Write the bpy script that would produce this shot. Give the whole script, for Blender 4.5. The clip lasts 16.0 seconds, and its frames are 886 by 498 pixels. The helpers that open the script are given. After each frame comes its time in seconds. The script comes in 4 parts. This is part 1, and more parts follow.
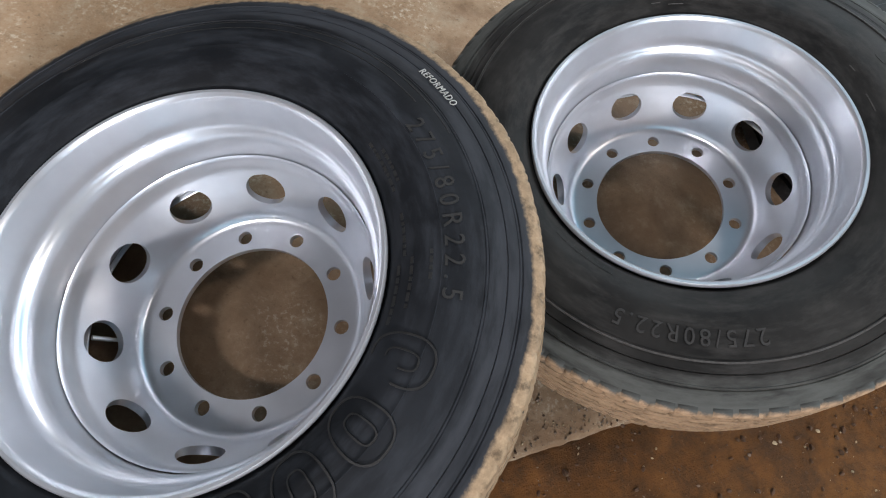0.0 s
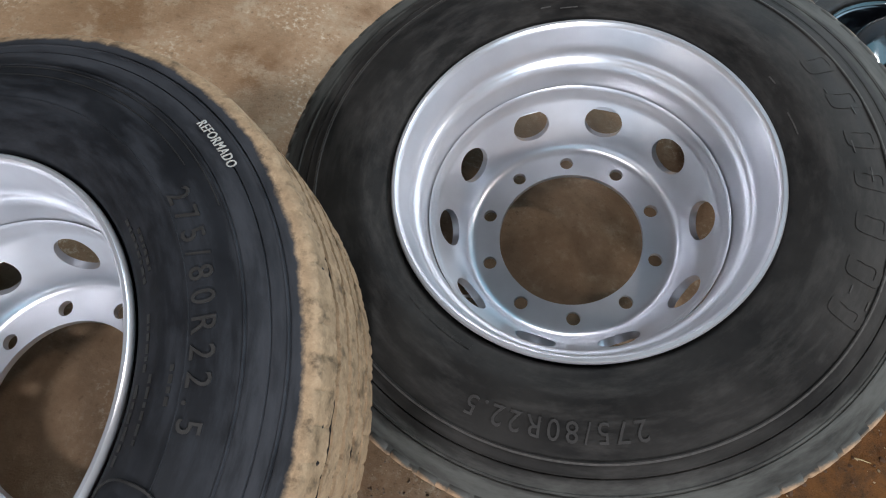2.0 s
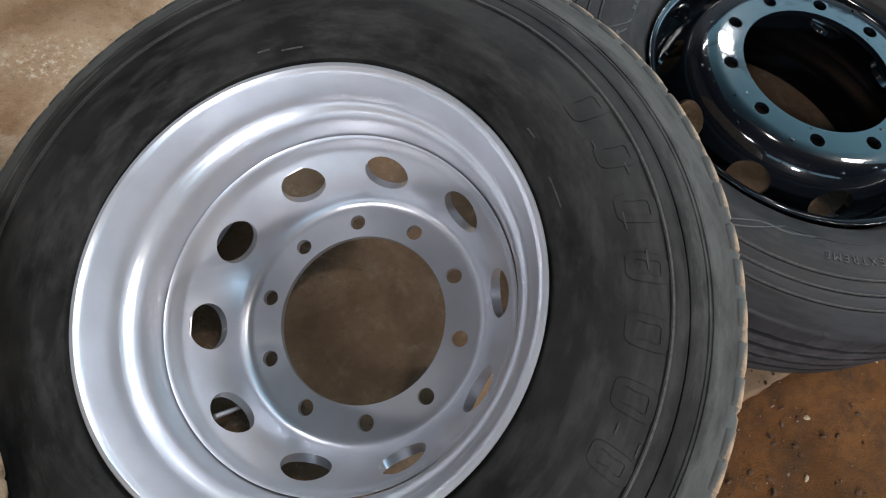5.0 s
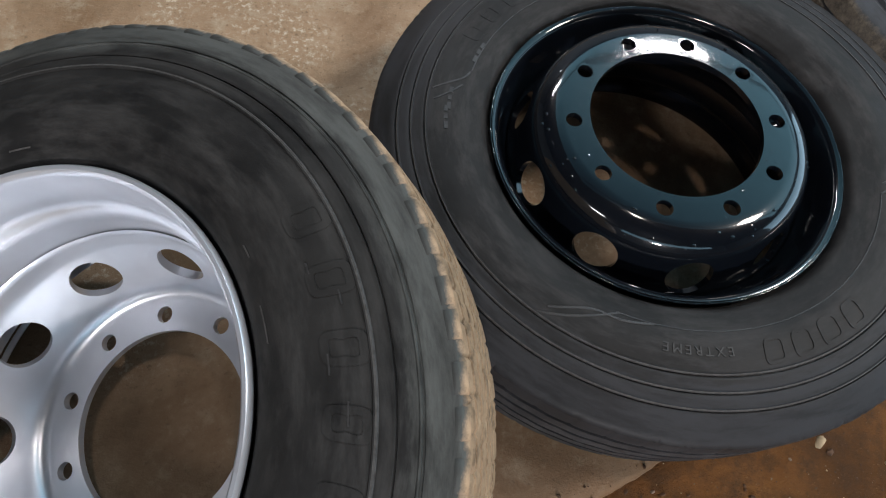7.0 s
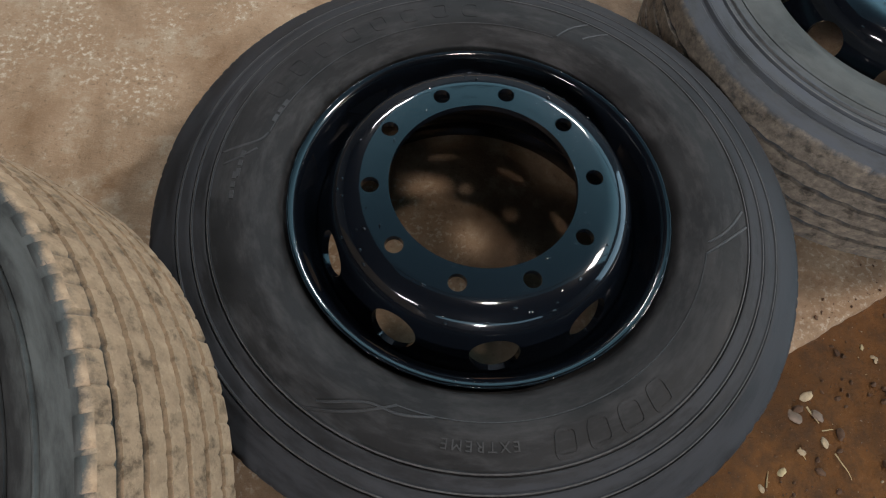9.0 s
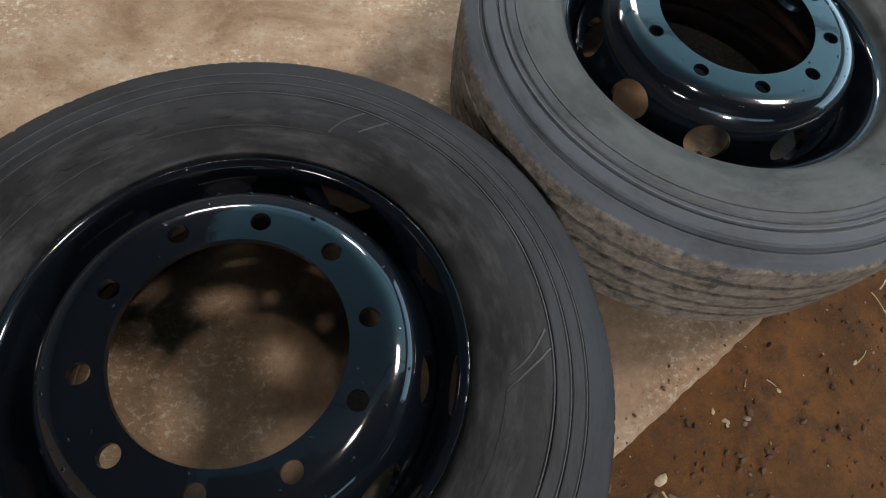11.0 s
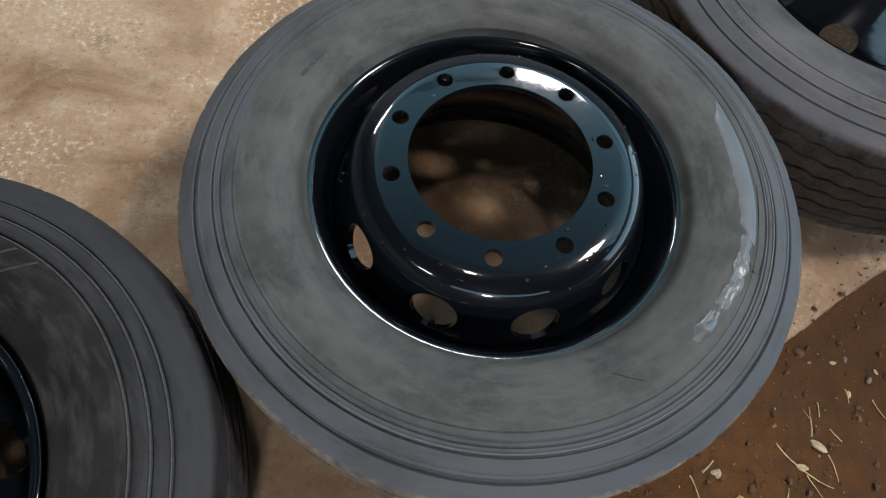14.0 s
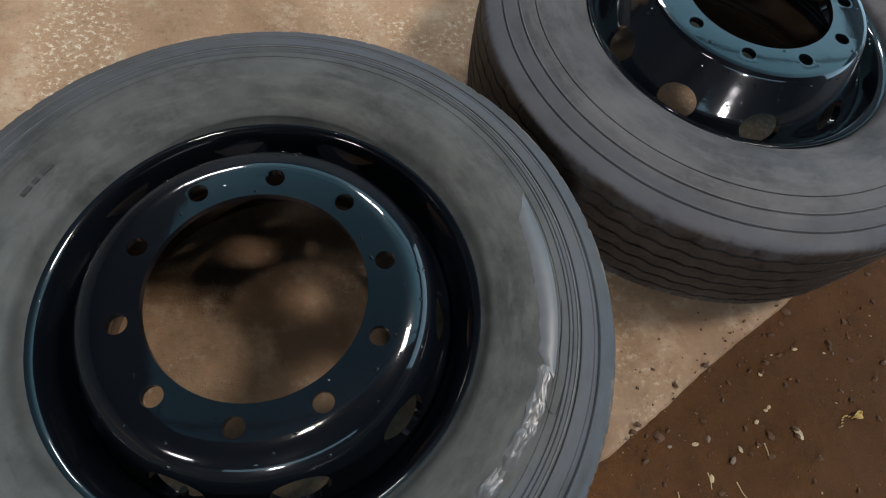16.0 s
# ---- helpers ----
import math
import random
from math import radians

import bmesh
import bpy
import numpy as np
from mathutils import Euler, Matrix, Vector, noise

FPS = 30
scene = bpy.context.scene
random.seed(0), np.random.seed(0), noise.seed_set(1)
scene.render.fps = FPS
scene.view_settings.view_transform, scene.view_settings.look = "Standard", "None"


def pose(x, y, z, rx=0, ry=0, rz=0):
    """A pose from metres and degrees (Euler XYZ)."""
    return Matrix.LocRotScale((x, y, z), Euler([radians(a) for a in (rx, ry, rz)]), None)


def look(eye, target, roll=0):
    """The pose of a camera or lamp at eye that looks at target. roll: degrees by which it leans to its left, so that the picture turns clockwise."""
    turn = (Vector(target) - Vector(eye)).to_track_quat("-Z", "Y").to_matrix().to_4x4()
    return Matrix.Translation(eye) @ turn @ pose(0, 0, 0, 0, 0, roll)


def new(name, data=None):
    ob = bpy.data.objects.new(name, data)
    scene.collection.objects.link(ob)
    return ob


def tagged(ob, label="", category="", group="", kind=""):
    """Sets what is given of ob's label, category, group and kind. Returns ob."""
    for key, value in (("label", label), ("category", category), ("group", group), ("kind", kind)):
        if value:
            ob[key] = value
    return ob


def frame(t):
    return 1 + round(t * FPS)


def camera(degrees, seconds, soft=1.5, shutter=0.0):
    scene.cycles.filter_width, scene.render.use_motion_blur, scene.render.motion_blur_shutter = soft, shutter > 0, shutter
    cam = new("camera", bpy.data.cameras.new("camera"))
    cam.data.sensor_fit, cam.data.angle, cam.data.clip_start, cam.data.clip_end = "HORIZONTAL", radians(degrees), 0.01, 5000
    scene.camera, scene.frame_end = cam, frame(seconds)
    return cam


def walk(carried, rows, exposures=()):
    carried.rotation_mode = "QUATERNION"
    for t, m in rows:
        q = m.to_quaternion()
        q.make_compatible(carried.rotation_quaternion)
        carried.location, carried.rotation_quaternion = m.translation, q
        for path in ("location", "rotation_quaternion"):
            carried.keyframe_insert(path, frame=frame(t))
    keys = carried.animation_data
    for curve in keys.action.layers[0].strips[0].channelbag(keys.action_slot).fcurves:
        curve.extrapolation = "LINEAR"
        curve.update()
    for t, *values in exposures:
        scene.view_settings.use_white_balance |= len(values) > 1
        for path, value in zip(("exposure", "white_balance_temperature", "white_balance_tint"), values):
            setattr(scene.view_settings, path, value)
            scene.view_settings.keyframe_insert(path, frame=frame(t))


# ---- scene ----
cam = camera(75.84, 16.0, 1.15)
# seconds, place in metres, turn in degrees
PATH = [
    (0, 0.0043, -0.0045, 1.1371, 27.02, -10.67, 14.2),
    (0.5, 0.0627, 0.0531, 1.1249, 26.535, -10.31, 13.319),
    (1, 0.1201, 0.1185, 1.1178, 26.251, -9.987, 12.036),
    (1.5, 0.1718, 0.183, 1.1054, 26.037, -9.269, 11.787),
    (2, 0.2453, 0.2499, 1.0971, 25.524, -8.088, 13.177),
    (2.5, 0.3009, 0.2997, 1.0913, 25.208, -7.839, 13.462),
    (3, 0.3464, 0.3503, 1.0825, 24.863, -7.565, 11.692),
    (3.5, 0.3957, 0.4126, 1.0739, 24.018, -7.603, 10.436),
    (4, 0.4482, 0.4768, 1.0606, 23.093, -8.021, 9.095),
    (6.5, 0.7768, 0.7249, 1.0406, 22.916, -5.763, 3.834),
    (7, 0.8692, 0.7788, 1.0447, 22.959, -4.692, 5.013),
    (7.5, 0.9503, 0.8157, 1.0447, 22.88, -3.703, 6.271),
    (8, 1.0372, 0.8489, 1.0448, 23.347, -3.382, 7.075),
    (8.5, 1.1036, 0.881, 1.0466, 23.885, -4.392, 5.124),
    (9, 1.165, 0.9236, 1.0399, 23.821, -4.264, 3.125),
    (11.5, 1.4739, 1.2168, 1.0122, 24.664, -8.281, -7.456),
    (12, 1.5704, 1.262, 1.0237, 24.095, -7.812, -6.617),
    (12.5, 1.6721, 1.3088, 1.0338, 24.101, -7.418, -4.995),
    (13, 1.7686, 1.3557, 1.0434, 23.695, -6.195, -3.083),
    (13.5, 1.8654, 1.3863, 1.052, 23.988, -5.597, -0.001),
    (14, 1.9405, 1.4045, 1.0614, 24.198, -6.428, 0.942),
    (14.5, 2.0087, 1.4519, 1.0528, 24.84, -6.513, -0.175),
    (15, 2.0905, 1.5215, 1.0473, 23.804, -7.027, -0.582),
    (15.5, 2.1699, 1.5867, 1.0545, 23.44, -7.25, -2.285),
    (16, 2.2218, 1.6332, 1.0594, 23.815, -8.186, -3.757),
]
walk(cam, [(t, pose(x, y, z, rx, ry, rz)) for t, x, y, z, rx, ry, rz in PATH],
     [(0.0, 0.36), (4.0, 0.44), (6.5, 0.30), (9.0, 0.22), (12.5, 0.34), (14.0, 0.28), (16.0, 0.12)])

# ---- light ----
world = bpy.data.worlds.new("dusk")
scene.world = world
world.use_nodes = True
wn = world.node_tree.nodes
wl = world.node_tree.links
sky_dir = wn.new("ShaderNodeTexCoord")
sky_part = wn.new("ShaderNodeSeparateXYZ")
wl.new(sky_dir.outputs["Generated"], sky_part.inputs[0])
sky_fade = wn.new("ShaderNodeValToRGB")       # evening sky: pale blue-green low down, dark overhead
SKY_FADE = ((0.12, (0.44, 0.66, 0.84, 1)), (0.46, (0.25, 0.445, 0.575, 1)), (0.62, (0.170, 0.370, 0.475, 1)), (0.76, (0.080, 0.190, 0.248, 1)), (0.86, (0.033, 0.082, 0.112, 1)), (0.97, (0.014, 0.034, 0.049, 1)))
while len(sky_fade.color_ramp.elements) < len(SKY_FADE):
    sky_fade.color_ramp.elements.new(0.5)
for el, (at, colour) in zip(sky_fade.color_ramp.elements, SKY_FADE):
    el.position, el.color = at, colour
wl.new(sky_part.outputs[2], sky_fade.inputs[0])
wl.new(sky_fade.outputs[0], wn["Background"].inputs[0])
wn["Background"].inputs[1].default_value = 3.6
ROOF = 5.2
NEUTRAL, WARM = (1.0, 0.96, 0.98), (1.0, 0.89, 0.82)
LAMPS = [  # x, y, length, width, watts, colour
    (1.75, 1.45, 0.24, 0.24, 24, WARM),
    (5.2, 2.3, 1.00, 0.80, 230, WARM),
    (3.55, 6.75, 1.10, 0.40, 150, NEUTRAL),
    # last two: unseen fill lamps added to brighten the silver wheels and floor
    (-3.0, -3.2, 1.6, 0.50, 170, NEUTRAL),
    (-0.8, 7.2, 1.6, 0.30, 190, NEUTRAL),
]
for x, y, w, h, power, colour in LAMPS:
    data = bpy.data.lights.new("lamp_light", "AREA")
    data.shape, data.size, data.size_y, data.energy, data.color = "RECTANGLE", w, h, power, colour
    new("lamp_light", data).matrix_world = pose(x, y, ROOF - 0.25)
FLOOD = (1.9, -5.6, 3.1)                # unseen lamp added behind the path to brighten the silver discs
data = bpy.data.lights.new("lamp_light", "AREA")
data.shape, data.size, data.size_y, data.energy, data.color = "RECTANGLE", 0.7, 0.22, 340, NEUTRAL
new("lamp_light", data).matrix_world = look(FLOOD, (0.9, 0.9, 0.2))

# ---- materials ----
EDGE_DIR = Vector((0.8445, 0.5355))      # line of the slab's edge
EDGE_AT = Vector((1.919, 1.233))
EDGE_OUT = Vector((EDGE_DIR.y, -EDGE_DIR.x))


def material(name):
    m = bpy.data.materials.new(name)
    m.use_nodes = True
    return m, m.node_tree.nodes, m.node_tree.links, m.node_tree.nodes["Principled BSDF"]


def tex(n, l, kind, scale, coord, **sockets):
    t = n.new(kind)
    t.inputs["Scale"].default_value = scale
    for key, value in sockets.items():
        t.inputs[key].default_value = value
    l.new(coord, t.inputs["Vector"])
    return t


def ramp(n, l, source, stops):
    r = n.new("ShaderNodeValToRGB")
    e = r.color_ramp.elements
    while len(e) < len(stops):
        e.new(0.5)
    for el, (p, c) in zip(e, stops):
        el.position, el.color = p, (c if len(c) == 4 else (*c, 1)) if isinstance(c, tuple) else (c, c, c, 1)
    l.new(source, r.inputs[0])
    return r.outputs[0]


def mix(n, l, fac, a, b):
    m = n.new("ShaderNodeMix")
    m.data_type = "RGBA"
    for sock, v in ((m.inputs[0], fac), (m.inputs[6], a), (m.inputs[7], b)):
        if isinstance(v, bpy.types.NodeSocket):
            l.new(v, sock)
        else:
            sock.default_value = v if not isinstance(v, tuple) or len(v) == 4 else (*v, 1)
    return m.outputs[2]


def math_node(n, l, op, a, b=0.0, clamp=False):
    m = n.new("ShaderNodeMath")
    m.operation, m.use_clamp = op, clamp
    for sock, v in ((m.inputs[0], a), (m.inputs[1], b)):
        if isinstance(v, bpy.types.NodeSocket):
            l.new(v, sock)
        else:
            sock.default_value = v
    return m.outputs[0]


def bump(n, l, bsdf, height, strength, distance):
    b = n.new("ShaderNodeBump")
    b.inputs["Strength"].default_value, b.inputs["Distance"].default_value = strength, distance
    l.new(height, b.inputs["Height"])
    l.new(b.outputs[0], bsdf.inputs["Normal"])


def rubber(name, base, haze, dust, tread, edge, seed=0.0, patch=0.5, floor=0.0, rim_wear_sheen=None, rim_edge=0.46, smear_gain=1.9):
    """Tyre rubber: dark compound, hazy smears on the sidewall, dusty tread from the radius edge outwards."""
    m, n, l, p = material(name)
    co = n.new("ShaderNodeTexCoord").outputs["Object"]
    sep = n.new("ShaderNodeSeparateXYZ")
    l.new(co, sep.inputs[0])
    xy = n.new("ShaderNodeCombineXYZ")
    l.new(sep.outputs[0], xy.inputs[0]), l.new(sep.outputs[1], xy.inputs[1])
    ln = n.new("ShaderNodeVectorMath")
    ln.operation = "LENGTH"
    l.new(xy.outputs[0], ln.inputs[0])
    r = ln.outputs["Value"]
    big = tex(n, l, "ShaderNodeTexNoise", 5.0 + seed, co, Detail=5.0, Roughness=0.6).outputs[0]
    fine = tex(n, l, "ShaderNodeTexNoise", 60.0, co, Detail=6.0, Roughness=0.7).outputs[0]
    grain = tex(n, l, "ShaderNodeTexNoise", 420.0, co, Detail=3.0).outputs[0]
    smear = ramp(n, l, big, [(0.38, 0.0), (0.68, 1.0)])
    c = mix(n, l, smear, base, haze)
    c = mix(n, l, ramp(n, l, fine, [(0.45, 0.0), (0.8, patch)]), c, haze)
    unit = n.new("ShaderNodeVectorMath")  # smears drawn out along the circumference
    unit.operation = "NORMALIZE"
    l.new(xy.outputs[0], unit.inputs[0])
    part_xy = n.new("ShaderNodeSeparateXYZ")
    l.new(unit.outputs[0], part_xy.inputs[0])
    polar = n.new("ShaderNodeCombineXYZ")
    l.new(part_xy.outputs[0], polar.inputs[0]), l.new(part_xy.outputs[1], polar.inputs[1])
    l.new(math_node(n, l, "MULTIPLY", r, 11.0), polar.inputs[2])
    streak = tex(n, l, "ShaderNodeTexNoise", 3.4 + 0.1 * seed, polar.outputs[0], Detail=8.0, Roughness=0.68, Distortion=0.15).outputs[0]
    c = mix(n, l, ramp(n, l, streak, [(0.46, 0.0), (0.72, 0.8)]), c, tuple(smear_gain * v for v in haze))
    if rim_wear_sheen:  # paler band towards the shoulder: rubbed rubber, plus bluish sheen put into the colour
        band = n.new("ShaderNodeMapRange")
        band.inputs[1].default_value, band.inputs[2].default_value = rim_edge - 0.012, rim_edge + 0.016
        l.new(math_node(n, l, "ADD", r, math_node(n, l, "MULTIPLY", math_node(n, l, "SUBTRACT", streak, 0.5), 0.05)), band.inputs[0])
        wear_sheen = math_node(n, l, "MULTIPLY", band.outputs[0], ramp(n, l, streak, [(0.34, 0.18), (0.64, 1.0)]))
        c = mix(n, l, wear_sheen, c, rim_wear_sheen)
    ring = math_node(n, l, "ADD", r, math_node(n, l, "MULTIPLY", math_node(n, l, "SUBTRACT", fine, 0.5), 0.012))
    ring = math_node(n, l, "ADD", ring, math_node(n, l, "MULTIPLY", math_node(n, l, "SUBTRACT", big, 0.5), 0.016))
    mask = n.new("ShaderNodeMapRange")
    mask.inputs[1].default_value, mask.inputs[2].default_value = edge - 0.003, edge + 0.003
    l.new(ring, mask.inputs[0])
    worn = mix(n, l, ramp(n, l, fine, [(0.3, 0.0), (0.7, 1.0)]), tread, dust)
    knock = tex(n, l, "ShaderNodeTexNoise", 38.0, co, Detail=6.0, Roughness=0.7).outputs[0]
    worn = mix(n, l, ramp(n, l, knock, [(0.52, 0.0), (0.66, 0.8)]), worn, tuple(0.35 * v for v in tread))
    worn = mix(n, l, ramp(n, l, knock, [(0.30, 0.6), (0.42, 0.0)]), worn, tuple(min(0.6, 1.35 * v) for v in dust))
    if floor:  # tread grooves darkened to the compound's tone, their shade put into the colour
        flat = math_node(n, l, "LESS_THAN", math_node(n, l, "ABSOLUTE", sep.outputs[2]), 0.08)
        deep = math_node(n, l, "LESS_THAN", math_node(n, l, "ADD", r, math_node(n, l, "MULTIPLY", math_node(n, l, "SUBTRACT", big, 0.5), 0.02)), floor)
        worn = mix(n, l, math_node(n, l, "MULTIPLY", flat, deep), worn, base)
    c = mix(n, l, mask.outputs[0], c, worn)
    l.new(c, p.inputs["Base Color"])
    l.new(ramp(n, l, streak, [(0.32, 0.46), (0.68, 0.70)]), p.inputs["Roughness"])
    p.inputs["Specular IOR Level"].default_value = 0.16
    h = math_node(n, l, "ADD", fine, math_node(n, l, "MULTIPLY", grain, 0.35))
    bump(n, l, p, h, 0.25, 0.001)
    return m


def paint(name, colour, rough, metal, coat, peel, fleck=0.0, coat_rough=0.06, seeds=0.0, gloss=0.5):
    m, n, l, p = material(name)
    p.inputs["Specular IOR Level"].default_value = gloss
    co = n.new("ShaderNodeTexCoord").outputs["Object"]
    wave = tex(n, l, "ShaderNodeTexNoise", 45.0, co, Detail=2.0).outputs[0]
    fine = tex(n, l, "ShaderNodeTexNoise", 900.0, co, Detail=2.0).outputs[0]
    big = tex(n, l, "ShaderNodeTexNoise", 9.0, co, Detail=4.0).outputs[0]
    dark = tuple(0.82 * v for v in colour)
    c = mix(n, l, ramp(n, l, big, [(0.3, 0.0), (0.7, 1.0)]), dark, colour)
    if fleck:
        c = mix(n, l, ramp(n, l, fine, [(0.5, 0.0), (0.7, fleck)]), c, (0.75, 0.77, 0.8))
    l.new(c, p.inputs["Base Color"])
    p.inputs["Metallic"].default_value = metal
    l.new(ramp(n, l, wave, [(0.3, rough * 0.95), (0.7, rough * 1.06)]), p.inputs["Roughness"])
    p.inputs["Coat Weight"].default_value, p.inputs["Coat Roughness"].default_value = coat, coat_rough
    grit = tex(n, l, "ShaderNodeTexNoise", 260.0, co, Detail=3.0).outputs[0]
    height = math_node(n, l, "ADD", wave, math_node(n, l, "MULTIPLY", grit, 0.12))
    if seeds:  # dust nibs and runs set in the lacquer
        nib = tex(n, l, "ShaderNodeTexNoise", 95.0, co, Detail=1.0).outputs[0]
        height = math_node(n, l, "ADD", height, math_node(n, l, "MULTIPLY", ramp(n, l, nib, [(0.725, 0.0), (0.82, 1.0)]), seeds))
    bump(n, l, p, height, peel, 0.001)
    if seeds:
        l.new(p.inputs["Normal"].links[0].from_socket, p.inputs["Coat Normal"])
    return m


SILVER = paint("silver_paint", (0.725, 0.750, 0.805), 0.30, 0.70, 0.42, 0.0, 0.0, 0.10)
BLACK = paint("black_gloss_paint", (0.003, 0.004, 0.006), 0.30, 0.0, 1.0, 0.13, 0.0, 0.07, 6.0, 0.03)
RUBBER = {
    "A": rubber("dark_rubber_tan_dust", (0.007, 0.008, 0.010), (0.017, 0.019, 0.023), (0.38, 0.268, 0.168), (0.205, 0.142, 0.088), 0.4920, 0.0, 0.3, 0.5068, (0.036, 0.039, 0.046), 0.436),
    "B": rubber("dark_rubber_brown_dust", (0.007, 0.007, 0.007), (0.023, 0.0222, 0.0212), (0.39, 0.268, 0.168), (0.23, 0.156, 0.098), 0.5070, 1.3, 0.3, 0.5052, (0.080, 0.084, 0.079), 0.466),
    "C": rubber("clean_grey_rubber", (0.0080, 0.0075, 0.0073), (0.0175, 0.0167, 0.0165), (0.075, 0.074, 0.076), (0.035, 0.035, 0.04), 0.500, 2.1, 0.4, 0.0, (0.0285, 0.0290, 0.0320), 0.405, 2.6),
    "D": rubber("dusty_grey_rubber", (0.034, 0.036, 0.034), (0.070, 0.073, 0.069), (0.190, 0.160, 0.125), (0.062, 0.055, 0.048), 0.4815, 3.2, 0.5, 0.0, (0.062, 0.069, 0.081), 0.403, 1.25),
    "E": rubber("pale_grey_rubber", (0.036, 0.036, 0.038), (0.074, 0.073, 0.075), (0.034, 0.027, 0.022), (0.014, 0.0115, 0.0095), 0.500, 4.5, 0.5, 0.0, (0.050, 0.053, 0.062), 0.440, 1.25),
}


def plain(name, colour, rough=0.6, var=0.25, scale=120.0, metal=0.0):
    m, n, l, p = material(name)
    co = n.new("ShaderNodeTexCoord").outputs["Object"]
    t = tex(n, l, "ShaderNodeTexNoise", scale, co, Detail=5.0).outputs[0]
    l.new(mix(n, l, ramp(n, l, t, [(0.3, 0.0), (0.7, 1.0)]), tuple((1 - var) * v for v in colour), tuple(min(1, (1 + var) * v) for v in colour)), p.inputs["Base Color"])
    p.inputs["Roughness"].default_value, p.inputs["Metallic"].default_value = rough, metal
    bump(n, l, p, t, 0.3, 0.002)
    return m


WHITE_INK = plain("white_letter_paint", (0.36, 0.36, 0.34), 0.6, 0.3, 260.0)
CHIP = plain("pale_wood_chip", (0.31, 0.240, 0.150), 0.8, 0.35, 90.0)
STRAW = plain("dry_straw", (0.36, 0.29, 0.16), 0.8, 0.35, 90.0)
LEAF = plain("dry_leaf", (0.34, 0.24, 0.07), 0.7, 0.4, 60.0)
STONE = plain("grit", (0.16, 0.12, 0.09), 0.9, 0.5, 30.0)
CLOD = plain("clod", (0.070, 0.036, 0.018), 0.95, 0.4, 60.0)
STEEL = plain("roof_steel", (0.036, 0.043, 0.052), 0.6, 0.2, 5.0, 0.3)
BLOCK = plain("unseen_wall_grey", (0.12, 0.135, 0.150), 0.9, 0.3, 6.0)


def concrete():
    m, n, l, p = material("worn_concrete")
    co = n.new("ShaderNodeTexCoord").outputs["Object"]
    warp = tex(n, l, "ShaderNodeTexNoise", 1.3, co, Detail=5.0, Roughness=0.55).outputs[0]
    stain = tex(n, l, "ShaderNodeTexNoise", 2.7, co, Detail=8.0, Roughness=0.58, Distortion=0.6).outputs[0]
    mott = tex(n, l, "ShaderNodeTexNoise", 10.0, co, Detail=9.0, Roughness=0.74).outputs[0]
    crumb = tex(n, l, "ShaderNodeTexNoise", 75.0, co, Detail=6.0, Roughness=0.7).outputs[0]
    grain = tex(n, l, "ShaderNodeTexNoise", 260.0, co, Detail=4.0, Roughness=0.7).outputs[0]
    c = mix(n, l, ramp(n, l, warp, [(0.35, 0.0), (0.65, 1.0)]), (0.305, 0.195, 0.113), (0.410, 0.288, 0.186))
    c = mix(n, l, ramp(n, l, stain, [(0.49, 0.0), (0.62, 0.9)]), c, (0.190, 0.106, 0.050))
    c = mix(n, l, ramp(n, l, mott, [(0.52, 0.0), (0.66, 0.7)]), c, (0.44, 0.355, 0.250))
    c = mix(n, l, ramp(n, l, mott, [(0.34, 0.5), (0.46, 0.0)]), c, (0.17, 0.115, 0.065))
    patch = math_node(n, l, "MULTIPLY", ramp(n, l, stain, [(0.42, 1.0), (0.50, 0.06)]), ramp(n, l, crumb, [(0.53, 0.0), (0.61, 0.78)]))
    c = mix(n, l, patch, c, (0.62, 0.54, 0.42))
    c = mix(n, l, ramp(n, l, crumb, [(0.34, 0.6), (0.42, 0.0)]), c, (0.12, 0.08, 0.045))
    c = mix(n, l, ramp(n, l, grain, [(0.60, 0.0), (0.70, 0.3)]), c, (0.64, 0.56, 0.44))
    dot = n.new("ShaderNodeVectorMath")        # brown tone along the slab's edge: shade under the wheels put into the colour
    dot.operation = "DOT_PRODUCT"
    l.new(co, dot.inputs[0])
    dot.inputs[1].default_value = (EDGE_OUT.x, EDGE_OUT.y, 0)
    off = math_node(n, l, "SUBTRACT", dot.outputs["Value"], EDGE_AT.dot(EDGE_OUT))
    off = math_node(n, l, "ADD", off, math_node(n, l, "MULTIPLY", math_node(n, l, "SUBTRACT", stain, 0.5), 0.9))
    band = n.new("ShaderNodeMapRange")
    band.inputs[1].default_value, band.inputs[2].default_value = -0.95, -0.40
    l.new(off, band.inputs[0])
    # strength of the painted shade, broken up by the mottling
    dirt = math_node(n, l, "MULTIPLY", band.outputs[0], ramp(n, l, mott, [(0.30, 0.74), (0.72, 0.40)]))
    c = mix(n, l, dirt, c, (0.125, 0.077, 0.043))
    l.new(c, p.inputs["Base Color"])
    l.new(ramp(n, l, stain, [(0.35, 0.85), (0.65, 0.55)]), p.inputs["Roughness"])
    p.inputs["Specular IOR Level"].default_value = 0.30
    h = math_node(n, l, "ADD", mott, math_node(n, l, "MULTIPLY", crumb, 0.5))
    bump(n, l, p, math_node(n, l, "ADD", h, math_node(n, l, "MULTIPLY", grain, 0.3)), 0.75, 0.004)
    return m


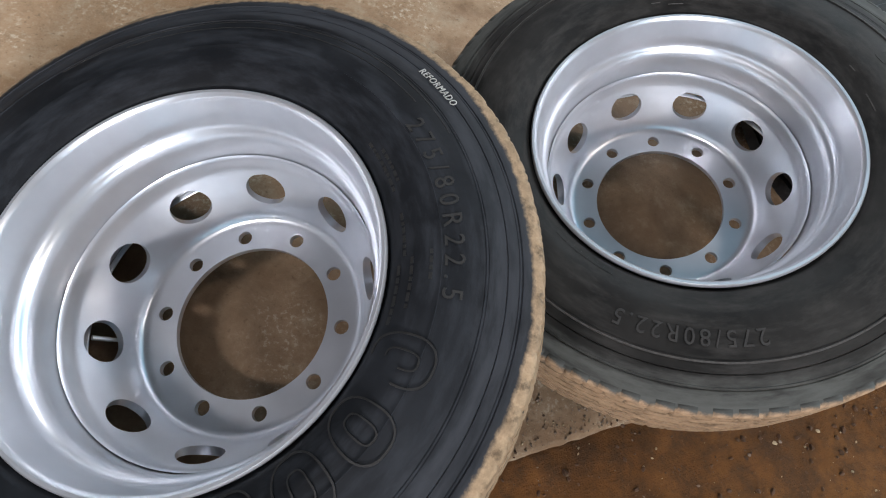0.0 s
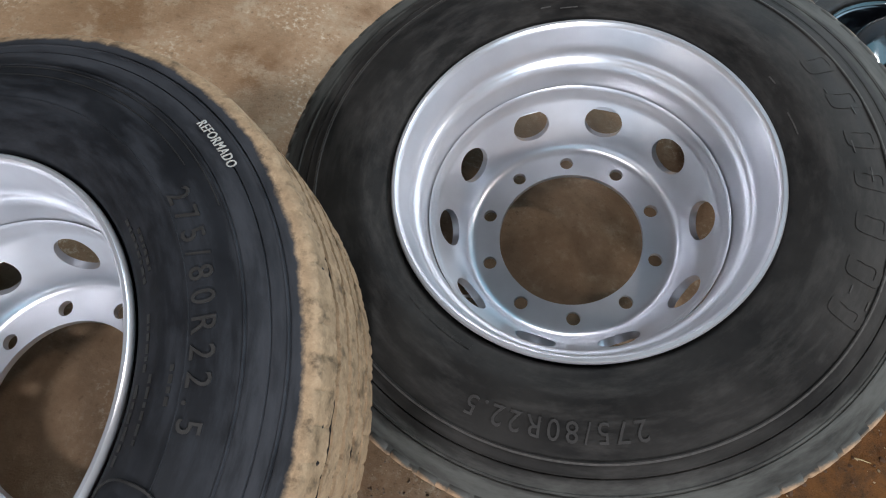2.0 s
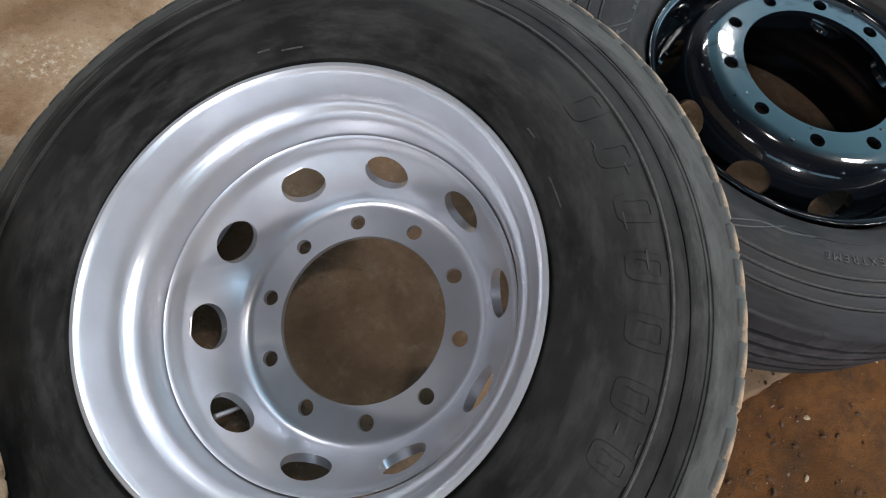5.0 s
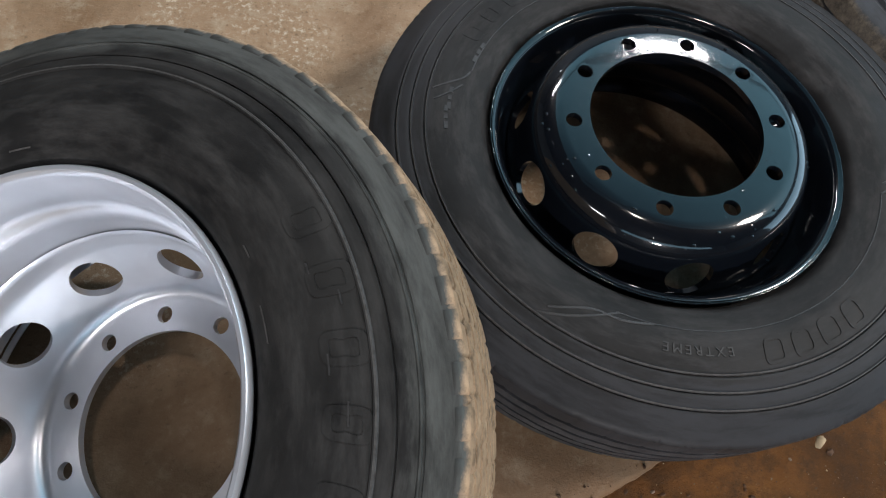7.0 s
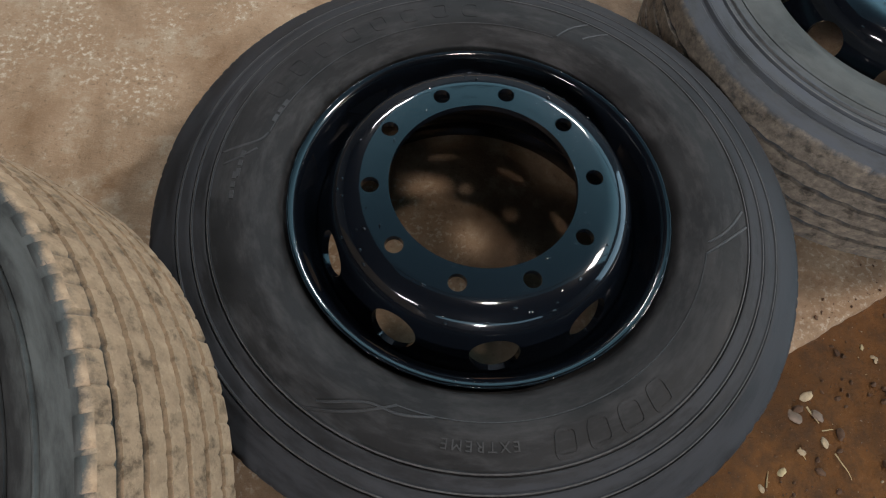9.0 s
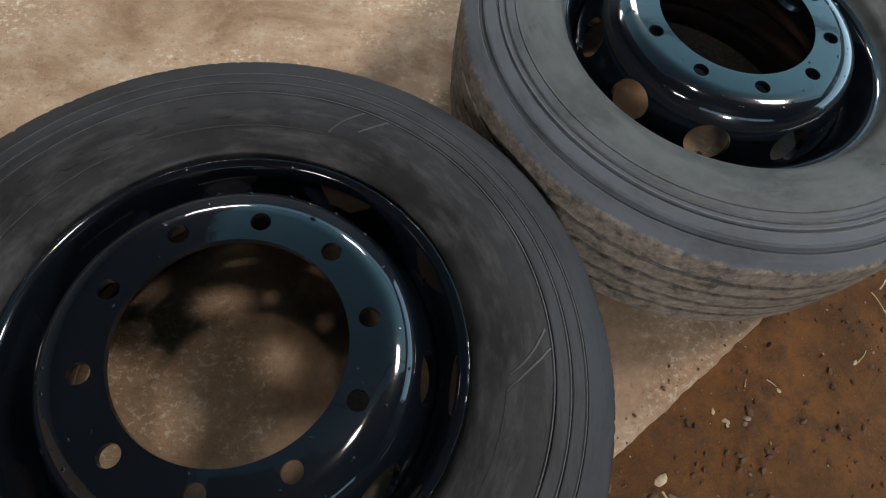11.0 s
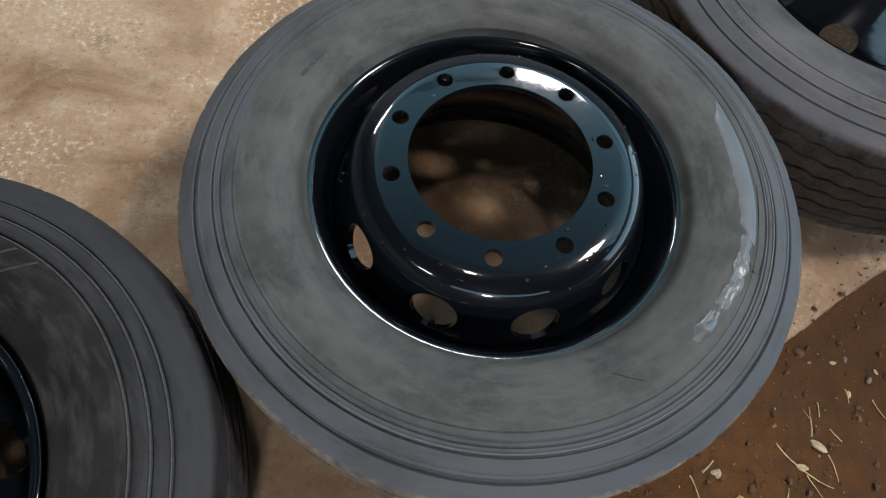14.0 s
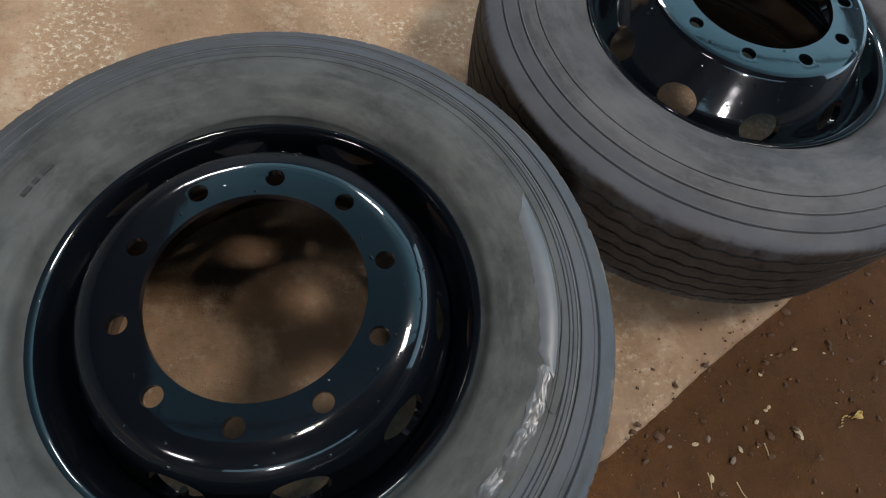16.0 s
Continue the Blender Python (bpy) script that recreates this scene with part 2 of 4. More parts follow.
def soil():
    m, n, l, p = material("damp_brown_soil")
    co = n.new("ShaderNodeTexCoord").outputs["Object"]
    big = tex(n, l, "ShaderNodeTexNoise", 3.2, co, Detail=7.0, Roughness=0.65).outputs[0]
    mid = tex(n, l, "ShaderNodeTexNoise", 24.0, co, Detail=7.0, Roughness=0.7).outputs[0]
    fine = tex(n, l, "ShaderNodeTexNoise", 190.0, co, Detail=4.0, Roughness=0.7).outputs[0]
    c = mix(n, l, ramp(n, l, big, [(0.35, 0.0), (0.65, 1.0)]), (0.066, 0.0285, 0.0088), (0.150, 0.0650, 0.0195))
    c = mix(n, l, ramp(n, l, mid, [(0.42, 0.0), (0.66, 0.8)]), c, (0.044, 0.024, 0.013))
    c = mix(n, l, ramp(n, l, fine, [(0.62, 0.0), (0.74, 0.5)]), c, (0.22, 0.15, 0.095))
    dot = n.new("ShaderNodeVectorMath")        # darker earth towards the last wheel
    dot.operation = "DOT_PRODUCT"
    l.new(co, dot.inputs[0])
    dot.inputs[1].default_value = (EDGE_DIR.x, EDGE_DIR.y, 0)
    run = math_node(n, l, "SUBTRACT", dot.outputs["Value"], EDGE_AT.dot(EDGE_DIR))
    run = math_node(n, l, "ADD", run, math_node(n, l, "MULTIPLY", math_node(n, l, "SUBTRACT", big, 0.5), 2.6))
    end_dark = n.new("ShaderNodeMapRange")
    end_dark.inputs[1].default_value, end_dark.inputs[2].default_value, end_dark.inputs[4].default_value = 0.50, 1.10, 0.78
    l.new(run, end_dark.inputs[0])
    c = mix(n, l, end_dark.outputs[0], c, (0.046, 0.0200, 0.0068))
    l.new(c, p.inputs["Base Color"])
    p.inputs["Roughness"].default_value, p.inputs["Specular IOR Level"].default_value = 0.85, 0.14
    bump(n, l, p, math_node(n, l, "ADD", mid, math_node(n, l, "MULTIPLY", fine, 0.5)), 0.8, 0.010)
    return m


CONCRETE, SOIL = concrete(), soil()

# ---- mesh helpers ----


def link(name, me, mat, parent=None, label="", smooth=40.0):
    ob = new(name, me)
    if mat:
        me.materials.append(mat)
    if smooth:
        me.shade_smooth()
        me.set_sharp_from_angle(angle=radians(smooth))
    if parent:
        ob.parent = parent
    if label:
        tagged(ob, label)
    return ob


def mesh(name, verts, faces):
    me = bpy.data.meshes.new(name)
    me.from_pydata([tuple(v) for v in verts], [], [tuple(f) for f in faces])
    me.update()
    return me


def lathe(name, profile, seg, closed=True, shape=None):
    """Turns the outline of (radius, height) round the z axis. shape(a, r, z, k) may move a point."""
    prof = list(profile)
    k = len(prof)
    verts = []
    for i in range(seg):
        a = 2 * math.pi * i / seg
        for j, (r, z) in enumerate(prof):
            if shape:
                r, z = shape(a, r, z, j)
            verts.append((r * math.cos(a), r * math.sin(a), z))
    faces = []
    for i in range(seg):
        i2 = (i + 1) % seg
        for j in range(k if closed else k - 1):
            j2 = (j + 1) % k
            faces.append((i * k + j, i2 * k + j, i2 * k + j2, i * k + j2))
    me = mesh(name, verts, faces)
    bm = bmesh.new()
    bm.from_mesh(me)
    bmesh.ops.recalc_face_normals(bm, faces=bm.faces)
    bm.to_mesh(me)
    bm.free()
    return me


def curve_points(points, step=0.006):
    """A smooth line through the points (Catmull-Rom), with points about step apart."""
    pts = [Vector((a, b, 0)) for a, b in points]
    out = []
    for i in range(len(pts) - 1):
        p0, p1, p2, p3 = pts[max(i - 1, 0)], pts[i], pts[i + 1], pts[min(i + 2, len(pts) - 1)]
        n = max(1, round((p2 - p1).length / step))
        for s in range(n):
            t = s / n
            v = 0.5 * (2 * p1 + (p2 - p0) * t + (2 * p0 - 5 * p1 + 4 * p2 - p3) * t * t + (3 * p1 - p0 - 3 * p2 + p3) * t ** 3)
            out.append((v.x, v.y))
    out.append((pts[-1].x, pts[-1].y))
    return out


def bm_mesh(name, bm):
    me = bpy.data.meshes.new(name)
    bm.to_mesh(me)
    bm.free()
    return me


# ---- wheels: local z is the wheel's axle, 0 its middle, the bolt face at +FACE ----
FACE, PLATE = 0.1575, 0.011
HALF = 0.1375


def rim_mesh():
    inner = [(0.2945, 0.1165), (0.289, 0.1135), (0.2845, 0.104), (0.281, 0.094), (0.275, 0.072), (0.2715, 0.062), (0.266, 0.054), (0.2635, 0.040),
             (0.2625, 0.000), (0.2630, -0.020), (0.2645, -0.032), (0.2690, -0.042), (0.2745, -0.0475), (0.2775, -0.054), (0.2795, -0.072), (0.2830, -0.088), (0.2850, -0.096), (0.2870, -0.104), (0.2895, -0.1125), (0.2935, -0.1170)]
    lip = [(0.298, -0.1175), (0.3005, -0.1145), (0.3005, -0.108), (0.2975, -0.104)]
    outer = [(0.291, -0.098), (0.281, -0.045), (0.270, -0.034), (0.270, 0.034), (0.281, 0.060), (0.291, 0.098), (0.2975, 0.104), (0.3005, 0.108), (0.3005, 0.1145), (0.298, 0.1175)]
    prof = curve_points(inner, 0.005) + lip + outer
    return lathe("rim", prof, 200)


def disc_mesh(top, low, hole_r, hole_z, slope, wide, tall):
    """The dished disc: a turned plate with ten bolt holes and ten hand holes cut through."""
    prof = [top[0]] + curve_points(top[1:], 0.005) + curve_points(low[:-1], 0.006) + [low[-1]]
    solid = new("disc", lathe("disc", prof, 200))
    bm = bmesh.new()
    for k in range(10):
        a = math.pi / 5 * k
        m = Matrix.Rotation(a, 4, "Z") @ Matrix.Translation((0.1675, 0, FACE - 0.005))
        bmesh.ops.create_cone(bm, cap_ends=True, segments=28, radius1=0.0132, radius2=0.0132, depth=0.05, matrix=m)
        b = a + math.pi / 10
        m = Matrix.Rotation(b, 4, "Z") @ Matrix.Translation((hole_r, 0, hole_z)) @ Matrix.Rotation(radians(slope), 4, "Y") @ Matrix.Diagonal((tall, wide, 1, 1))
        bmesh.ops.create_cone(bm, cap_ends=True, segments=40, radius1=1, radius2=1, depth=0.05, matrix=m)
    cutter = new("cutter", bm_mesh("cutter", bm))
    mod = solid.modifiers.new("holes", "BOOLEAN")
    mod.object, mod.operation, mod.solver = cutter, "DIFFERENCE", "EXACT"
    deps = bpy.context.evaluated_depsgraph_get()
    me = bpy.data.meshes.new_from_object(solid.evaluated_get(deps))
    for ob in (solid, cutter):
        bpy.data.objects.remove(ob)
    return me


RIM = rim_mesh()
DISC = disc_mesh(
    [(0.1405, FACE), (0.1815, FACE), (0.190, FACE - 0.0007), (0.200, FACE - 0.0030), (0.209, FACE - 0.0068), (0.216, FACE - 0.0112), (0.2225, FACE - 0.0178), (0.2285, FACE - 0.0275), (0.2335, FACE - 0.0400), (0.2380, FACE - 0.0545), (0.2435, FACE - 0.0705), (0.250, FACE - 0.087), (0.257, FACE - 0.100), (0.261, FACE - 0.112), (0.2626, FACE - 0.128)],
    [(0.2605, FACE - 0.150), (0.2575, FACE - 0.146), (0.2560, FACE - 0.132), (0.2535, FACE - 0.118), (0.2470, FACE - 0.104), (0.2390, FACE - 0.088), (0.2310, FACE - 0.072), (0.2235, FACE - 0.056), (0.2155, FACE - 0.038), (0.2085, FACE - 0.022), (0.200, FACE - 0.0135), (0.188, FACE - PLATE), (0.1405, FACE - PLATE)],
    0.2385, FACE - 0.0725, 63, 0.0370, 0.0340)
CONE_DISC = disc_mesh(
    [(0.1405, FACE), (0.196, FACE), (0.2045, FACE - 0.0015), (0.209, FACE - 0.006), (0.221, FACE - 0.030), (0.240, FACE - 0.065), (0.258, FACE - 0.095), (0.268, FACE - 0.107), (0.273, FACE - 0.110)],
    [(0.273, FACE - 0.121), (0.260, FACE - 0.117), (0.248, FACE - 0.101), (0.229, FACE - 0.070), (0.209, FACE - 0.034), (0.201, FACE - 0.014), (0.192, FACE - PLATE), (0.1405, FACE - PLATE)],
    0.250, FACE - 0.084, 60, 0.036, 0.029)


SIDE = [(0.2935, 0.098), (0.3005, 0.1060), (0.3045, 0.1155), (0.310, 0.1215), (0.318, 0.1250), (0.330, 0.1300), (0.348, 0.1360), (0.372, HALF), (0.400, 0.1358), (0.425, 0.1315), (0.446, 0.1265)]
SIDE_LINE = curve_points(SIDE, 0.005) + [(0.492, 0.1105), (0.51, 0.104)]


def tyre_profile(outer, grooves, depth, rings, w):
    """Outline of half the tyre from bead to crown, mirrored: points and the kind of each, 0 sidewall, 1 shoulder, 2 tread, 3 groove floor.
    rings: moulded steps of the sidewall, each (radius, lip, groove, half width)."""
    k = outer - 0.506
    env = curve_points(SIDE, 0.005)
    end = (0.492 + k, 0.1105)
    n = max(2, round((end[0] - 0.446) / 0.006))
    env += [(0.446 + (end[0] - 0.446) * q / n, 0.1265 + (0.1105 - 0.1265) * q / n) for q in range(1, n + 1)]

    def height(r):
        for (r0, z0), (r1, z1) in zip(env, env[1:]):
            if r0 <= r <= r1:
                return z0 + (z1 - z0) * (r - r0) / max(r1 - r0, 1e-6)
        return 0.1105

    side = [(r, z, 0) for r, z in env if all(not -q[3] - 0.003 < r - q[0] < q[3] + 0.003 for q in rings)]
    for r, lip, cut, h in rings:
        for dr, dz in ((-h - 0.0014, 0.0), (-h, lip), (-0.35 * h, lip), (0.0, -cut), (0.55 * h, -cut), (h, -0.2 * cut), (h + 0.0015, 0.0)):
            side.append((r + dr, height(r + dr) + dz, 0))
    side.sort(key=lambda q: q[0])
    side += [(0.4965 + k, 0.1085, 1), (0.5000 + k, 0.1050, 1), (0.5018 + k, 0.1010, 1)]
    crown = lambda z: outer - 0.0042 * (z / 0.10) ** 2
    half = [(crown(0.0985), 0.0985, 2)]
    for g in grooves:
        mid = (half[-1][1] + g + w) / 2
        half += [(crown(mid), mid, 2), (crown(g + w), g + w, 2), (crown(g) - depth, g + w * 0.8, 3), (crown(g) - depth, g - w * 0.8, 3), (crown(g - w), g - w, 2)]
    pts = side + half
    mir = [(r, -z, t) for r, z, t in reversed(pts) if abs(z) > 1e-6]
    return pts + [(outer, 0.0, 2)] + mir


def tyre_mesh(seed, outer, grooves, depth, rings, zigzag, lugs, lug_depth, sipes, rough, w=0.0050):
    prof = tyre_profile(outer, grooves, depth, rings, w)
    seg = 720
    rnd = random.Random(seed)
    chips = [rnd.random() for _ in range(seg)]

    def shape(a, r, z, j):
        t = prof[j][2]
        i = round(a / (2 * math.pi) * seg) % seg
        wob = noise.noise((9 * math.cos(a) + seed, 9 * math.sin(a), 3 * z * 10))
        r += rough * wob * (0.1 if t == 0 else 1.0)
        z += math.copysign(rough * 0.15 * noise.noise((5 * math.cos(a), 5 * math.sin(a) + seed, r * 12)), z) if t == 0 else 0
        if t >= 2 and abs(z) < 0.095:
            z += zigzag * math.sin(a * 60 + (1.7 if z > 0 else 0.4)) + 0.6 * zigzag * noise.noise((40 * math.cos(a), 40 * math.sin(a), seed))
        if t in (1, 2) and abs(z) > (0.066 if lug_depth < 0.003 else 0.092) and lugs and (i * lugs // seg) != ((i - (3 if lug_depth > 0.003 else 1)) * lugs // seg):
            r -= lug_depth
        if t == 2 and abs(z) <= 0.066 and sipes and (i * sipes // seg) != ((i - 1) * sipes // seg):
            r -= 0.0012
        if t in (1, 2) and abs(z) > 0.09 and chips[i] < 0.10:
            r -= 0.0022 * chips[(i * 7) % seg]
        return r, z

    return lathe("tyre", [(r, z) for r, z, t in prof], seg, shape=shape)


def side_height(r, sign):
    """Height of the sidewall at radius r."""
    for (r0, z0), (r1, z1) in zip(SIDE_LINE, SIDE_LINE[1:]):
        if r <= r1:
            return sign * (z0 + (z1 - z0) * (r - r0) / (r1 - r0))
    return sign * 0.104


def bend(me, radius, angle, sign, flip=False, lift=0.0012):
    """Lays a flat mesh (x along, y outwards, z up) on the sidewall round (radius, angle in degrees)."""
    for v in me.vertices:
        x, y, z = v.co
        if flip:
            x, y = -x, -y
        r = radius + y
        a = radians(angle) - sign * x / radius
        v.co = (r * math.cos(a), r * math.sin(a), side_height(r, sign) + sign * (z + lift - 0.0008))
    me.update()
    return me


def words(text, size, extrude=0.0012, space=1.0, wide=1.0, bold=0.0):
    cu = bpy.data.curves.new("words", "FONT")
    cu.body, cu.size, cu.extrude, cu.align_x, cu.align_y, cu.space_character = text, size, extrude, "CENTER", "CENTER", space
    cu.resolution_u, cu.offset = 3, bold
    ob = new("words", cu)
    bpy.context.view_layer.update()
    me = bpy.data.meshes.new_from_object(ob.evaluated_get(bpy.context.evaluated_depsgraph_get()))
    me.transform(Matrix.Diagonal((wide, 1, 1, 1)))
    bpy.data.objects.remove(ob)
    return me


def bars(widths, height, gap, thick=0.0012, outline=0.0, slope=0.0):
    """A row of plain raised shapes in place of lettering: solid, or outlined ones of line width outline."""
    bm = bmesh.new()
    total = sum(widths) + gap * (len(widths) - 1)
    x = -total / 2

    def box(x0, y0, x1, y1):
        nx = max(1, round((x1 - x0) / 0.01))
        for i in range(nx):
            a, b = x0 + (x1 - x0) * i / nx, x0 + (x1 - x0) * (i + 1) / nx
            vs = [bm.verts.new((px + slope * py, py, pz)) for pz in (0, thick) for px, py in ((a, y0), (b, y0), (b, y1), (a, y1))]
            for f in ((4, 5, 6, 7), (0, 1, 5, 4), (2, 3, 7, 6), (1, 2, 6, 5), (3, 0, 4, 7)):
                bm.faces.new([vs[q] for q in f])

    for w in widths:
        h = height / 2
        if outline:
            box(x, -h, x + outline, h), box(x + w - outline, -h, x + w, h)
            box(x + outline, -h, x + w - outline, -h + outline), box(x + outline, h - outline, x + w - outline, h)
        else:
            box(x, -h, x + w, h)
        x += w + gap
    return bm_mesh("bars", bm)


def valve(parent, angle, mat, z=-0.005, lean=-18):
    """Valve stem by the rim's well, reaching into a hand hole."""
    bm = bmesh.new()
    for r, z0, z1 in ((0.0045, 0.0, 0.030), (0.0036, 0.030, 0.055), (0.0048, 0.055, 0.068)):
        bmesh.ops.create_cone(bm, cap_ends=True, segments=14, radius1=r, radius2=r * 0.92, depth=z1 - z0, matrix=Matrix.Translation((0, 0, (z0 + z1) / 2)))
    me = bm_mesh("valve_stem", bm)
    me.transform(Matrix.Rotation(radians(angle), 4, "Z") @ Matrix.Translation((0.264, 0, z)) @ Matrix.Rotation(radians(lean), 4, "Y"))
    return link("valve_stem", me, mat, parent)


def wheel(place, tilt, phase, up, tyre, rubber_mat, metal, label, half=HALF, face=FACE, plate=DISC, lip=1.0, sink=0.0):
    """A truck wheel. place: middle of the visible bolt face; tilt: turn vector (x, y) in radians; up: 1 bolt face up, -1 down."""
    t = Vector((tilt[0], tilt[1], 0))
    m = Matrix.Translation(place) @ Matrix.Rotation(t.length, 4, t.normalized())
    if up > 0:
        m = m @ Matrix.Translation((0, 0, -face))
    else:
        m = m @ Matrix.Translation((0, 0, face - PLATE)) @ Matrix.Rotation(math.pi, 4, "X")
    hub = new("truck_wheel")
    hub.matrix_world = m
    hub.empty_display_size = 0.2
    tagged(hub, label, "truck wheel", "truck wheels lying in a row")
    tyre.transform(Matrix.Diagonal((1, 1, half / HALF, 1)))
    ty = link("tyre", tyre, rubber_mat, hub, smooth=35)
    me = RIM.copy()
    me.transform(Matrix.Translation((0, 0, -sink)) @ Matrix.Diagonal((lip, lip, 1, 1)))
    rim = link("rim", me, metal, hub, smooth=40)
    me = plate.copy()
    me.transform(Matrix.Translation((0, 0, face - FACE)))
    disc = link("disc", me, metal, rim, smooth=32)
    disc.rotation_euler.z = up * radians(phase)
    edge = disc.modifiers.new("edges", "BEVEL")
    edge.width, edge.segments, edge.limit_method, edge.angle_limit = 0.0014, 2, "ANGLE", radians(45)
    return hub, ty, rim


A_TYRE = tyre_mesh(1, 0.512, [0.058, 0.0205], 0.012, [(0.376, 0.0009, 0.0, 0.0014), (0.4345, 0.0014, 0.0010, 0.0018), (0.459, 0.0004, 0.0022, 0.0014), (0.4775, 0.0012, 0.0022, 0.0020)], 0.0016, 90, 0.0022, 130, 0.0020, 0.0056)
B_TYRE = tyre_mesh(2, 0.515, [0.078, 0.047, 0.0155], 0.0065, [(0.4305, 0.0022, 0.0004, 0.0030), (0.447, 0.0005, 0.0030, 0.0016), (0.4705, 0.0014, 0.0020, 0.0024)], 0.0005, 90, 0.0025, 130, 0.0008, 0.0040)
C_TYRE = tyre_mesh(3, 0.4995, [0.060, 0.021], 0.013, [(0.404, 0.0016, 0.0034, 0.0024), (0.427, 0.0014, 0.0038, 0.0022), (0.4495, 0.0014, 0.0038, 0.0022)], 0.0010, 60, 0.0012, 0, 0.0006, 0.0060)
D_TYRE = tyre_mesh(4, 0.489, [0.060, 0.021], 0.011, [(0.3965, 0.0005, 0.0010, 0.0018), (0.413, 0.0022, 0.0020, 0.0032), (0.4250, 0.0014, 0.0030, 0.0030), (0.4520, 0.0014, 0.0050, 0.0052)], 0.0012, 60, 0.0010, 0, 0.0010, 0.0050)
E_TYRE = tyre_mesh(5, 0.506, [0.078, 0.047, 0.0155], 0.010, [(0.411, 0.0002, 0.0022, 0.0014), (0.4415, 0.0016, 0.0016, 0.0018), (0.4690, 0.0018, 0.0022, 0.0018)], 0.0022, 60, 0.0010, 0, 0.0010, 0.0034)

wheel_a, tyre_a, rim_a = wheel((-0.2365, 0.298, 0.116), (0.1429, -0.2617), 44.5, -1, A_TYRE, RUBBER["A"], SILVER, "silver truck wheel with black retreaded tyre, tan dusty tread, leaning", sink=0.007)
wheel_b, tyre_b, rim_b = wheel((0.5125, 0.8386, 0.1257), (0.1364, -0.2759), 28.81, -1, B_TYRE, RUBBER["B"], SILVER, "silver truck wheel, notched black tyre, propped on a black wheel", sink=0.009)
wheel_c, tyre_c, rim_c = wheel((1.2556, 1.3604, 0.3187), (-0.0247, -0.026), 6.90, 1, C_TYRE, RUBBER["C"], BLACK, "glossy black truck wheel, clean ribbed dark tyre, lying on concrete", lip=0.980)
wheel_d, tyre_d, rim_d = wheel((2.1006, 1.8852, 0.35), (-0.0167, -0.051), 13.08, 1, D_TYRE, RUBBER["D"], BLACK, "glossy black truck wheel, dusty grey tyre with scuffed sidewall", half=0.1465, lip=0.992, sink=0.010)
wheel_e, tyre_e, rim_e = wheel((2.9645, 2.446, 0.380), (-0.04, -0.04), 29.65, 1, E_TYRE, RUBBER["E"], BLACK, "glossy black cone-disc truck wheel with pale grey worn tyre", half=0.1465, face=0.190, plate=CONE_DISC, lip=0.990, sink=-0.004)

# ---- marks on the tyres ----
K_D = 0.1465 / HALF                      # the wider tyres
SCUFF_CREST = plain("scuff_and_lit_crest_rubber", (0.044, 0.042, 0.040), 0.7, 0.4, 150.0)
LETTER = plain("moulded_letter_rubber", (0.0165, 0.016, 0.0157), 0.6, 0.4, 70.0)
FAINT = plain("raised_letter_edge", (0.0135, 0.0133, 0.0135), 0.5, 0.4, 90.0)
LIT_CREST = plain("lit_crest_grey_rubber", (0.074, 0.076, 0.074), 0.7, 0.25, 60.0)
DARK_RUBBER = plain("moulded_dark_rubber", (0.0125, 0.0125, 0.0125), 0.55, 0.3, 150.0)


def ring(name, parent, r, sign, wide, high, mat, a0=0.0, a1=360.0, k=1.0):
    """A raised moulded rib on the sidewall, all the way round or from a0 to a1 degrees."""
    n = max(6, round((a1 - a0) / 1.5))
    full = a1 - a0 >= 360
    verts, faces = [], []
    for i in range(n + (0 if full else 1)):
        a = radians(a0 + (a1 - a0) * i / n)
        for dr, dz in ((-wide, -0.002), (-wide * 0.45, high), (wide * 0.45, high), (wide, -0.002)):
            rr = r + dr
            verts.append((rr * math.cos(a), rr * math.sin(a), k * side_height(rr, sign) + sign * dz))
    m = len(verts) // 4
    for i in range(m if full else m - 1):
        i2 = (i + 1) % m
        for q in range(3):
            f = (i * 4 + q, i2 * 4 + q, i2 * 4 + q + 1, i * 4 + q + 1)
            faces.append(f if sign < 0 else f[::-1])
    return link(name, mesh(name, verts, faces), mat, parent, smooth=30)


# pale ribs: highlights on the moulded steps put into the rubber's colour
ring("sidewall_rib", tyre_b, 0.4300, -1, 0.0022, 0.0026, SCUFF_CREST)
for r in (0.4118, 0.4226):
    ring("sidewall_rib", tyre_d, r, 1, 0.0016, 0.0017, LIT_CREST, k=K_D)


def slant(name, parent, line, wide, high, mat, k=1.0, sign=1):
    """A raised moulded rib on the sidewall along a line of (radius, degrees)."""
    path = curve_points([(r, a * 0.006) for r, a in line], 0.004)
    verts, faces = [], []
    for i, (r, q) in enumerate(path):
        r2, q2 = path[min(i + 1, len(path) - 1)]
        r1, q1 = path[max(i - 1, 0)]
        d = Vector((r2 - r1, (q2 - q1) / 0.006 * radians(1) * r)).normalized()
        for off, dz in ((-wide, -0.001), (-wide * 0.5, high), (wide * 0.5, high), (wide, -0.001)):
            rr = r - d.y * off
            a = radians(q / 0.006) + d.x * off / r
            verts.append((rr * math.cos(a), rr * math.sin(a), sign * (k * side_height(rr, 1) + dz)))
    for i in range(len(path) - 1):
        for j in range(3):
            faces.append((i * 4 + j, i * 4 + j + 1, i * 4 + j + 5, i * 4 + j + 4))
    bm = bmesh.new()
    bm.from_mesh(mesh(name, verts, faces))
    bmesh.ops.recalc_face_normals(bm, faces=bm.faces)
    if sum(f.normal.z for f in bm.faces) * sign < 0:
        bmesh.ops.reverse_faces(bm, faces=bm.faces)
    return link(name, bm_mesh(name, bm), mat, parent, smooth=30)


